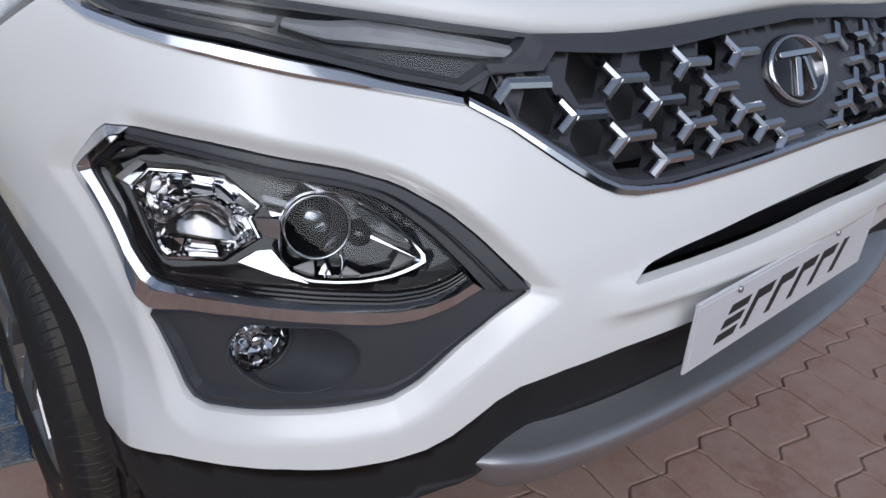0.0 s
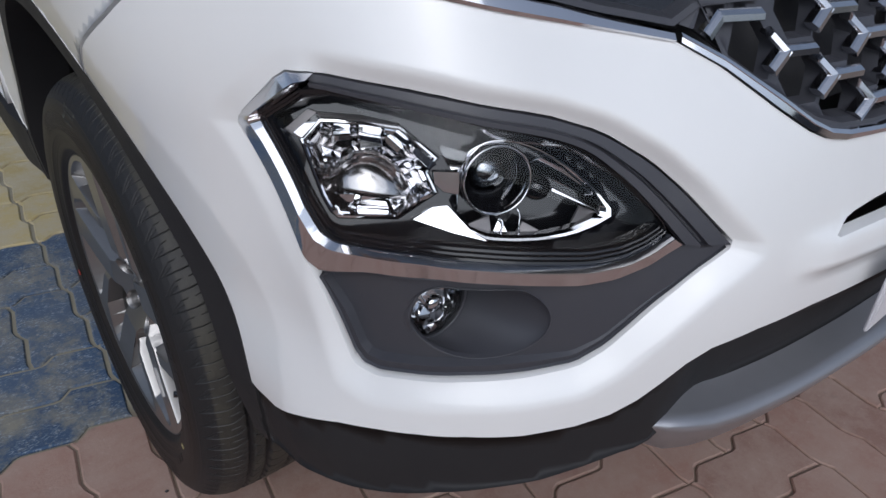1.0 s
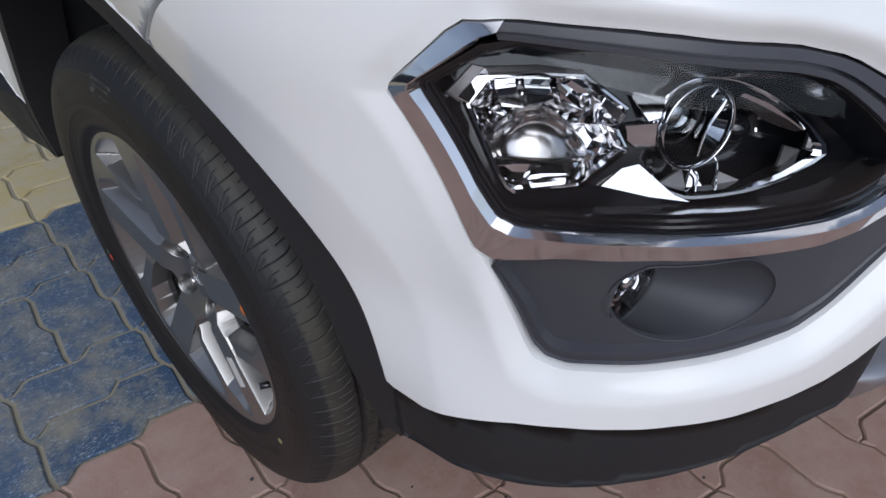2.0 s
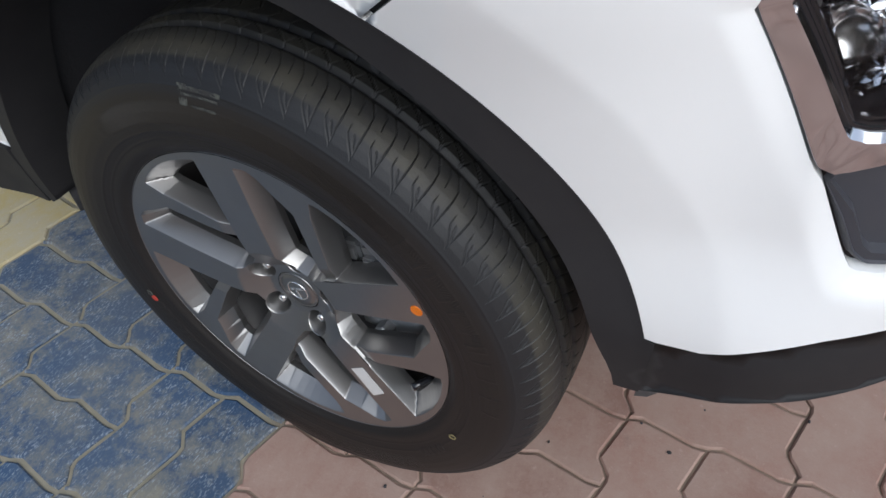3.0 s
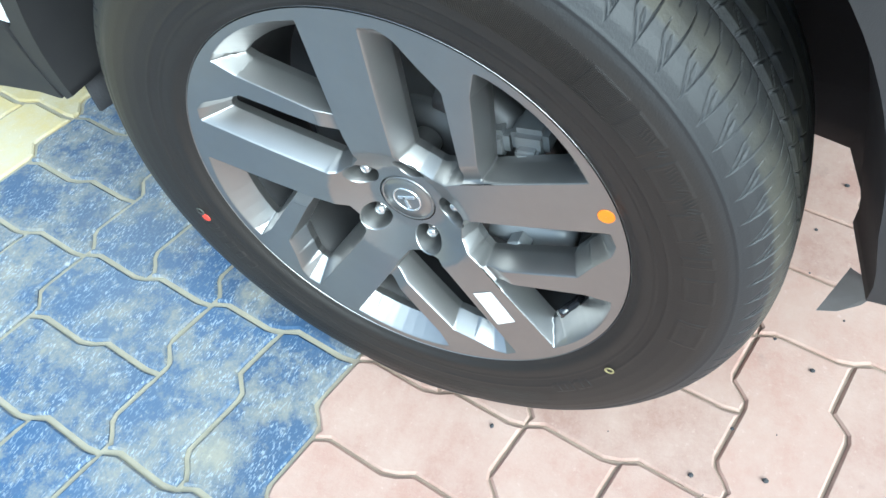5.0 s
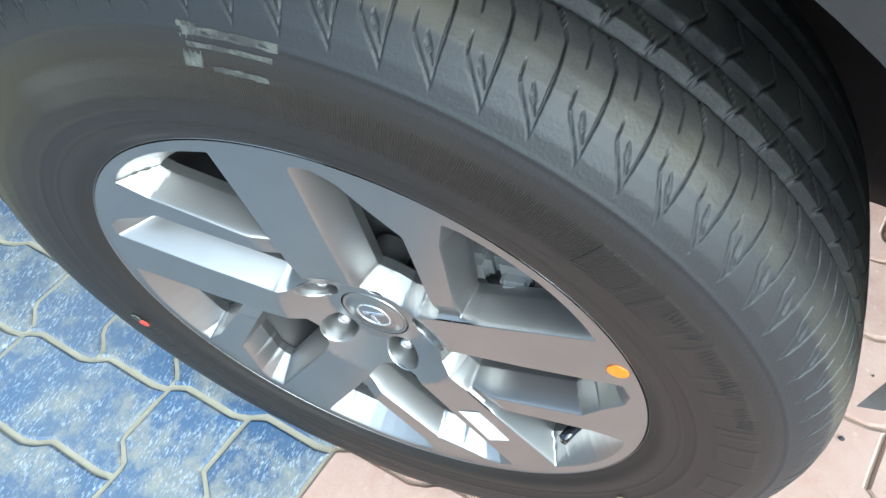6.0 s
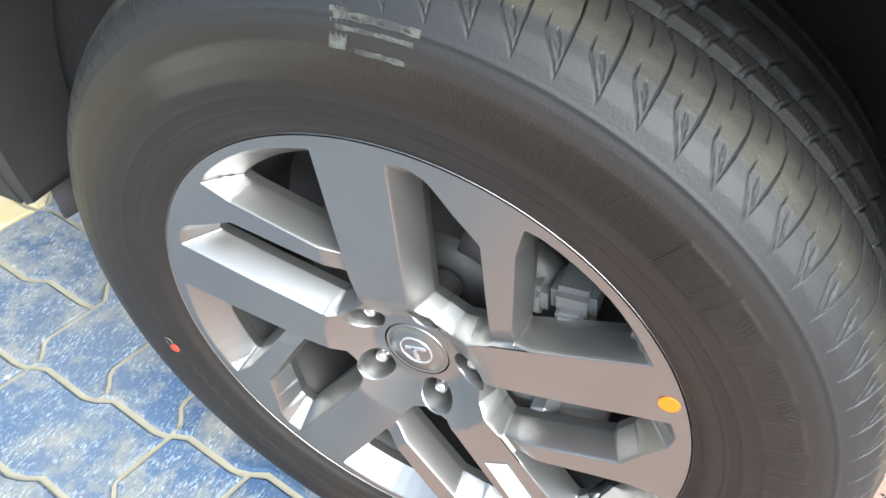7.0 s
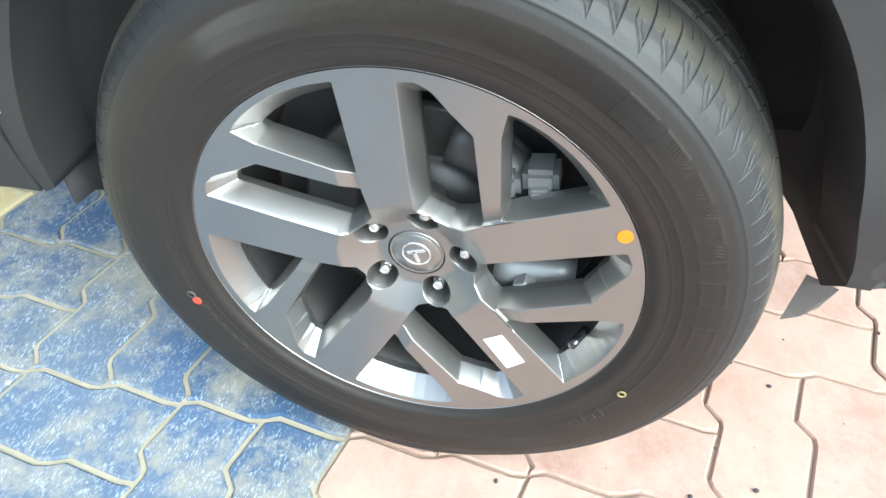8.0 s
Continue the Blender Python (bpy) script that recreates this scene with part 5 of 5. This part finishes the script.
patches = [rim_patch([c[:2] for c in WINDOW_1], lambda u, v: window_drop(WINDOW_1, u, v) + tine_dip(u, v), .0014),
           rim_patch([c[:2] for c in WINDOW_2], lambda u, v: window_drop(WINDOW_2, u, v) + tine_dip(u, v), .0014),
           rim_patch(TINE_END, tine_dip, .0014)]
rim_holes = []
verts, faces, normals = [], [], []
for k in range(5):
    rim_holes += [turn([c[:2] for c in WINDOW_1], k), turn([c[:2] for c in WINDOW_2], k), turn(TINE_END, k)]
    a = radians(SPOKE0 + 72 * k)
    ca, sa = math.cos(a), math.sin(a)
    for q, low, n, tris, ends in patches:
        u, v = q[:, 0] * ca - q[:, 1] * sa, q[:, 0] * sa + q[:, 1] * ca
        p = rim_place(u, v, -low)
        k0 = len(verts)
        verts.extend(map(tuple, p))
        normals.extend((nx, -(gu * ca - gv * sa), gu * sa + gv * ca) for nx, gu, gv in n)
        faces.extend(tuple(k0 + i for i in t) for t in tris)
        # the windows' sheer walls behind the slopes
        for i, j in ends:
            k1 = len(verts)
            wall = np.array([p[i], p[j], p[j] + (.009, 0, 0), p[i] + (.009, 0, 0)])
            side = np.array((0.0, normals[k0 + i][1] + normals[k0 + j][1], normals[k0 + i][2] + normals[k0 + j][2]))
            side /= np.linalg.norm(side) + 1e-9
            verts.extend(map(tuple, wall))
            normals.extend([tuple(side)] * 4)
            faces.append((k1, k1 + 1, k1 + 2, k1 + 3))
LUG = 8.0
lug_at = [(.0545 * math.cos(radians(LUG + 72 * k)), .0545 * math.sin(radians(LUG + 72 * k))) for k in range(5)]
for c in lug_at:
    rim_holes.append([(c[0] + .0175 * math.cos(a), c[1] + .0175 * math.sin(a)) for a in np.linspace(0, 2 * np.pi, 24, endpoint=False)])
rim_holes.append([(.0325 * math.cos(a), .0325 * math.sin(a)) for a in np.linspace(0, 2 * np.pi, 40, endpoint=False)])
disc_edge = [(.2425 * math.cos(a), .2425 * math.sin(a)) for a in np.linspace(0, 2 * np.pi, 160, endpoint=False)]
v, f, loops = fill(disc_edge, rim_holes, .0050)
face_p = rim_place(v[:, 0], v[:, 1])
r_ = np.hypot(v[:, 0], v[:, 1])
slope = (face_x(r_ + 2e-3) - face_x(r_ - 2e-3)) / 4e-3
fn = np.stack([-np.ones(len(v)), -slope * v[:, 0] / np.maximum(r_, .01), slope * v[:, 1] / np.maximum(r_, .01)], -1)
fn /= np.linalg.norm(fn, axis=1)[:, None]
k0 = len(verts)
verts.extend(map(tuple, face_p))
normals.extend(map(tuple, fn))
faces.extend(tuple(k0 + int(i) for i in t) for t in f)


def band_between(top, low):
    """Adds a wall between two loops of places."""
    k0, n = len(verts), len(top)
    a, b = np.array(top), np.array(low)
    d = np.roll(a, -1, 0) - np.roll(a, 1, 0)
    w = np.cross(d, b - a)
    w /= np.linalg.norm(w, axis=1)[:, None] + 1e-12
    mid = a.mean(0)
    sgn_w = np.sign(((mid - a) * w).sum(1).sum())
    for p in (a, b):
        verts.extend(tuple(q) for q in p)
        normals.extend(tuple(q * sgn_w) for q in w)
    for i in range(n):
        j = (i + 1) % n
        faces.append((k0 + i, k0 + j, k0 + n + j, k0 + n + i))


# cups round the lug nuts, with a rolled rim
for c in lug_at:
    ring = lambda r: [(c[0] + r * math.cos(a), c[1] + r * math.sin(a)) for a in np.linspace(0, 2 * np.pi, 24, endpoint=False)]
    rows = []
    for r, d in ((.0175, 0.0), (.0168, .0012), (.0160, .006)):
        q = np.array(ring(r))
        rows.append(rim_place(q[:, 0], q[:, 1], -d))
    floor = rows[-1].copy()
    floor[:, 0] = -.868
    rows.append(floor)
    for top, low in zip(rows, rows[1:]):
        band_between(top, low)
    k0 = len(verts)
    verts.extend(tuple(p) for p in floor)
    normals.extend([(-1, 0, 0)] * 24)
    faces.append(tuple(range(k0, k0 + 24)))
# outer lip and barrel
for (r0, x0), (r1, x1) in (((.2425, -.9385), (.2440, -.9405)), ((.2440, -.9405), (.2455, -.9390)), ((.2455, -.9390), (.2460, -.925))):
    circ = np.linspace(0, 2 * np.pi, 160, endpoint=False)
    band_between(np.stack([np.full(160, x0), -r0 * np.cos(circ), AX_Z + r0 * np.sin(circ)], -1), np.stack([np.full(160, x1), -r1 * np.cos(circ), AX_Z + r1 * np.sin(circ)], -1))
rim_mesh = mesh_of("alloy_rim", verts, faces, normals, True, False)
part("alloy_rim", rim_mesh, alloy, wheel, "grey painted alloy rim with five wide and five thin spokes")
WM = Matrix.Translation((0, 0, AX_Z)) @ pose(0, 0, 0, 0, -90, 0)   # local z points out of the wheel
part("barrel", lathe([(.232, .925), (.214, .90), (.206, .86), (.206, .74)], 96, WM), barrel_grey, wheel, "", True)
part("centre_cap", lathe([(.0325, .9045), (.0322, .9085), (.0312, .9092), (.0300, .9092), (.0296, .9086), (.0285, .9086), (.0280, .9094), (.018, .9098), (.0005, .9100)], 48, WM @ Matrix.Diagonal((.965, .965, 1, 1))), alloy, wheel, "grey centre cap", True)
part("cap_ring", lathe([(.0145, .9095), (.0150, .9108), (.0162, .9108), (.0167, .9095)], 36, WM), nut_silver, wheel, "bright ring", True)
for dx, dy, w, h in ((0, .004, .022, .0045), (0, -.004, .0045, .017)):
    part("cap_mark", block((h, w, .002), Matrix.Translation((-.9105, dx, AX_Z + dy)) @ pose(0, 0, 0, 0, -90, 0) @ pose(0, 0, 0, 0, 0, 20), .0006), nut_silver, wheel, "bright bar")
for c in lug_at:
    m = Matrix.Translation((0, -c[0], c[1])) @ WM
    part("lug_nut", lathe([(.0098, .866), (.0098, .8945), (.0082, .900), (.0060, .903), (.0005, .9045)], 6, m), steel, wheel, "steel lug nut")
    part("lug_tip", lathe([(.0062, .9015), (.0060, .9070), (.0045, .9085), (.0005, .9088)], 20, m), nut_silver, wheel, "bright stud end", True)
# valve
vp = on_wheel(.203, 337.5, -.925)
part("valve", tube([on_wheel(.212, 337.5, -.905), on_wheel(.207, 337.5, -.918), vp, on_wheel(.198, 337.3, -.936)], .0052, sides=12), gloss_black, wheel, "black rubber valve", True)
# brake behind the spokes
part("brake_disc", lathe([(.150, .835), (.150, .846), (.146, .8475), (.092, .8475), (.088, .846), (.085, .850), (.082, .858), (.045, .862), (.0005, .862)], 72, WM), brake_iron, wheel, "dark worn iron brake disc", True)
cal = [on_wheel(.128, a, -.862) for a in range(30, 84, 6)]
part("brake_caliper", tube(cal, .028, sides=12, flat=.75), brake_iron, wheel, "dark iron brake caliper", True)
for a, r, w in ((40.5, .163, .036), (46.0, .132, .026)):
    part("sensor_bracket", block((.040, w, .030), Matrix.Translation(on_wheel(r, a, -.874)) @ pose(0, 0, 0, -8), .006), bracket_grey, wheel, "grey sensor bracket")
part("sensor_plug", block((.030, .022, .018), Matrix.Translation(on_wheel(.158, 37.5, -.888)) @ pose(0, 0, 0, -8), .003), bracket_grey, wheel, "grey plug with a dark slot")
part("plug_slot", block((.006, .014, .003), Matrix.Translation(on_wheel(.158, 37.2, -.9015)) @ pose(0, 0, 0, -8), .001), liner_black, wheel, "dark slot")
arm = [on_wheel(r, a, -.866) for r, a in ((.092, 333), (.112, 337), (.136, 342), (.158, 345), (.180, 347))]
part("knuckle_arm", tube(arm, .023, sides=14, flat=.8), bracket_grey, wheel, "pale grey cast arm", True)
part("arm_bolt", lathe([(.0005, .018), (.012, .018), (.014, .015), (.014, .0)], 6, Matrix.Translation(on_wheel(.128, 340, -.882)) @ pose(0, 0, 0, 0, -90, 0)), bracket_grey, wheel, "hexagon bolt head")
# added black disc that keeps the space behind the brake dark
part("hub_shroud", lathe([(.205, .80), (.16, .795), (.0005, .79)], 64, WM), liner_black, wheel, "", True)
# marks and stickers
part("orange_dot", lathe([(.0078, .0), (.0074, .0008), (.0005, .0010)], 28, Matrix.Translation(on_wheel(.2315, 24.9, -.9400)) @ pose(0, 0, 0, 0, -90, 0)), orange_paint, wheel, "orange paint dot")
quad_uv = [(r * math.cos(radians(a)), r * math.sin(radians(a))) for r, a in ((.1269, 311.1), (.1322, 322.1), (.1793, 318.5), (.1784, 309.9))]
bm = bmesh.new()
bm.faces.new([bm.verts.new(p) for p in rim_place([p[0] for p in quad_uv], [p[1] for p in quad_uv], .0006)])
bmesh.ops.recalc_face_normals(bm, faces=bm.faces)
bmesh.ops.solidify(bm, geom=bm.faces[:], thickness=.0004)
part("sticker", bm, sticker_white, wheel, "white paper sticker")
part("red_dot", lathe([(.0062, .0), (.0058, .0008), (.0005, .0009)], 20, Matrix.Translation(on_wheel(.2805, 199.8, -.9545)) @ pose(0, 0, 0, 0, -90, 0)), red_paint, wheel, "red paint dot")
part("pale_mark", lathe([(.0035, .0), (.0038, .001), (.0058, .001), (.006, .0)], 18, Matrix.Translation(on_wheel(.2815, 197.6, -.9552)) @ pose(0, 0, 0, 0, -90, 0)), pale_ink, wheel, "pale printed ring")
part("yellow_ring", lathe([(.0032, .0), (.0034, .0009), (.0052, .0009), (.0054, .0)], 18, Matrix.Translation(on_wheel(.276, 333.3, -.9535)) @ pose(0, 0, 0, 0, -90, 0)), yellow_ink, wheel, "yellow printed ring")

# scuffed tape remains on the upper sidewall
for a0, a1, r0, r1 in ((85.5, 94.5, .3315, .3355), (86, 94.2, .3262, .3285), (86.5, 92, .3150, .3182), (93, 95, .316, .337)):
    bm = bmesh.new()
    n = 10
    vs = []
    for i in range(n + 1):
        a = a0 + (a1 - a0) * i / n
        row = []
        for r in (r0, r1):
            x = float(np.interp(r, [p[0] for p in prof[:20]], [p[1] for p in prof[:20]])) - .0007
            row.append(bm.verts.new(on_wheel(r + .0004 * math.sin(i * 2.1 + r * 900), a, x)))
        vs.append(row)
    for p, q in zip(vs, vs[1:]):
        bm.faces.new((p[0], p[1], q[1], q[0]))
    bmesh.ops.recalc_face_normals(bm, faces=bm.faces)
    bmesh.ops.solidify(bm, geom=bm.faces[:], thickness=.0004)
    part("glue_mark", bm, pale_ink, wheel, "pale dried glue mark")

# arch liner round the wheel, and the underside closed by added black blocks
bm = bmesh.new()
rows = []
for x, rs in ((-.886, 1.0), (-.875, 1.010), (-.80, 1.02), (-.66, 1.0), (-.60, .96), (-.60, .5)):
    row = []
    for i in range(49):
        lo_a, hi_a = np.interp(x, (-.925, -.79), (6, -11)), np.interp(x, (-.925, -.79), (180.5, 193))
        deg_a = lo_a + (hi_a - lo_a) * i / 48
        a = radians(deg_a)
        rear = .026 * float(ease((deg_a - 95) / 40)) if x < -.88 else 0
        row.append(bm.verts.new((x - rear, -.452 * rs * (1 + (.035 if x < -.87 else 0) * float(ease((30 - deg_a) / 28))) * (1 - .075 * float(ease((deg_a - 90) / 75))) * math.cos(a), ARCH_Z + .470 * rs * math.sin(a))))
    rows.append(row)
for a, b in zip(rows, rows[1:]):
    for i in range(48):
        bm.faces.new((a[i], a[i + 1], b[i + 1], b[i]))
bmesh.ops.recalc_face_normals(bm, faces=bm.faces)
bmesh.ops.solidify(bm, geom=bm.faces[:], thickness=-.004)
part("arch_liner", bm, liner_black, car, "black plastic wheel arch liner", True)
bm = bmesh.new()
bm.faces.new([bm.verts.new(p) for p in ((-.786, -.441, .300), (-.788, -.437, .240), (-.790, -.435, .221), (-.795, -.452, .236), (-.799, -.466, .262), (-.804, -.474, .300))])
bmesh.ops.solidify(bm, geom=bm.faces[:], thickness=.004)
part("air_flap", bm, flap_grey, car, "small grey plastic air flap")
part("liner_clip", lathe([(.008, 0), (.007, .003), (.0005, .004)], 16, Matrix.Translation((-.86, .432, .40)) @ pose(0, 0, 0, 90)), steel, car)
# plain blocks added to shut out light under and inside the car
part("underbody", block((1.15, 2.2, .25), Matrix.Translation((MID + .02, .42, .47)), .03), liner_black, car, "black underside")
part("engine_bay", block((1.1, .95, .34), Matrix.Translation((MID, -.22, .74)), .04), liner_black, car)
part("front_backing", block((1.0, .10, .30), Matrix.Translation((MID, -.62, .70)), .03), liner_black, car)


# plain unseen walls, added to cut low sky light and darken reflections, behind and beside
def unseen_wall(name, size, at):
    ob = part(name, block(size, Matrix.Translation(at), .01), wall_paint)
    return tagged(ob, "plain dark grey plastered wall of the yard", "wall", kind="structure")


unseen_wall("wall_west", (.25, 19.0, 1.9), (-6.4, -.9, .95))
unseen_wall("wall_north", (18.0, .25, 3.0), (2.4, 8.5, 1.50))
unseen_wall("wall_south", (18.0, .25, 1.7), (2.4, -10.3, .85))
# ---- ground ----
ground_mesh = bpy.data.meshes.new("ground")
ground_mesh.from_pydata([(-60, -60, -.006), (60, -60, -.006), (60, 60, -.006), (-60, 60, -.006)], [], [(0, 1, 2, 3)])
ground = tagged(part("ground", ground_mesh, joint_sand), "sandy joints between interlocking concrete pavers", "pavement", kind="structure")
STRIP, LONG, Y0, TOOTH = .130, .260, .108, .130


def saw(t, rise):
    """A lopsided zigzag: a long slope and a short return."""
    t = (t / TOOTH) % 1.0
    return rise * (t / .78 if t < .78 else (1 - t) / .22) - rise / 2


def long_edge(k, x):
    return Y0 + k * STRIP + saw(-x - .671 + .0, .024)


def cross_edge(x0, y):
    return x0 + saw(y + .02, .016)


def paver_loop(x0, x1, y_lo, y_hi):
    """One paver between two zigzag joints along x (strip numbers) and two along y."""
    g = .0046 if y_lo >= 0 else .0024
    n_x, n_y = max(6, round((x1 - x0) / .0125)), 6 * max(1, round(y_hi - y_lo))
    xs = [x0 + (x1 - x0) * j / n_x for j in range(n_x + 1)]
    near = [(x, long_edge(y_lo, x) + g) for x in xs]
    far = [(x, long_edge(y_hi, x) - g) for x in xs]
    near[0], near[-1] = (cross_edge(x0, near[0][1]) + g, near[0][1]), (cross_edge(x1, near[-1][1]) - g, near[-1][1])
    far[0], far[-1] = (cross_edge(x0, far[0][1]) + g, far[0][1]), (cross_edge(x1, far[-1][1]) - g, far[-1][1])
    up = lambda a, b, j: a[1] + (b[1] - a[1]) * j / n_y
    inside = lambda line: [line[0]] + [p for p in line[1:-1] if line[0][0] + .004 < p[0] < line[-1][0] - .004] + [line[-1]]
    near, far = inside(near), inside(far)
    right = [(cross_edge(x1, up(near[-1], far[-1], j)) - g, up(near[-1], far[-1], j)) for j in range(1, n_y)]
    left = [(cross_edge(x0, up(far[0], near[0], j)) + g, up(far[0], near[0], j)) for j in range(1, n_y)]
    return near + right + far[::-1] + left


def paver_mesh(loop):
    q = np.array(loop)
    c = q.mean(0)
    n = len(loop)
    tan = np.roll(q, -1, 0) - np.roll(q, 1, 0)
    nrm = np.stack([-tan[:, 1], tan[:, 0]], -1)
    nrm /= np.linalg.norm(nrm, axis=1)[:, None]
    tilt = np.random.uniform(-.012, .012, 2)
    lift = np.random.uniform(-.0012, .0008)
    top = lambda p, d: lift + d + (p - c) @ tilt * .5
    inner = q + nrm * .0030
    v = [(*p, -.012) for p in q] + [(*p, top(p, -.0030)) for p in q] + [(*p, top(p, 0)) for p in inner]
    f = [(j, (j + 1) % n, n + (j + 1) % n, n + j) for j in range(n)] + [(n + j, n + (j + 1) % n, 2 * n + (j + 1) % n, 2 * n + j) for j in range(n)] + [tuple(range(2 * n, 3 * n))]
    return v, f


def paver_kind(k):
    return paver_red if k < 0 else (paver_blue if k < 6 else paver_yellow)


far_v, far_f = {}, {}
for pair in range(-14, 13):
    for i in range(-10, 15):
        x0, k = -.946 + i * LONG, 2 * pair
        flat = (i + pair) % 2 == 1
        for half in (0, 1):
            loop = paver_loop(x0, x0 + LONG, k + half, k + half + 1) if flat else paver_loop(x0 + half * LONG / 2, x0 + (half + 1) * LONG / 2, k, k + 2)
            x, y = np.mean(loop, 0)
            v, f = paver_mesh(loop)
            mat = paver_kind(k)
            if -1.75 < x < .35 and -1.25 < y < 1.35 and not (x > -.4 and y > 0):
                data = bpy.data.meshes.new("paver")
                data.from_pydata(v, [], f)
                data.update()
                part("paver", data, mat, ground)
            else:
                vs, fs = far_v.setdefault(mat.name, []), far_f.setdefault(mat.name, [])
                n0 = len(vs)
                vs += v
                fs += [tuple(a + n0 for a in t) for t in f]
for name, label in (("paver_red", "worn red concrete pavers"), ("paver_blue", "worn blue painted pavers"), ("paver_yellow", "worn yellow painted pavers")):
    if name in far_v:
        data = bpy.data.meshes.new("far_pavers")
        data.from_pydata(far_v[name], [], far_f[name])
        data.update()
        ob = part("far_pavers", data, bpy.data.materials[name], ground, label)
        tagged(ob, kind="stuff")
# crumbs of grit on the pavers
rng = random.Random(7)
bm = bmesh.new()
for _ in range(80):
    x, y = rng.uniform(-1.3, -.3), rng.uniform(-1.0, .1)
    s = rng.uniform(.0012, .004)
    bmesh.ops.create_icosphere(bm, subdivisions=1, radius=s, matrix=Matrix.Translation((x, y, s * .4)) @ Matrix.Diagonal((1, rng.uniform(.5, 1.2), .6, 1)))
part("grit", bm, liner_black, None)
tagged(bpy.data.objects["grit"], "dark grit scattered on the pavers", "grit", kind="stuff")
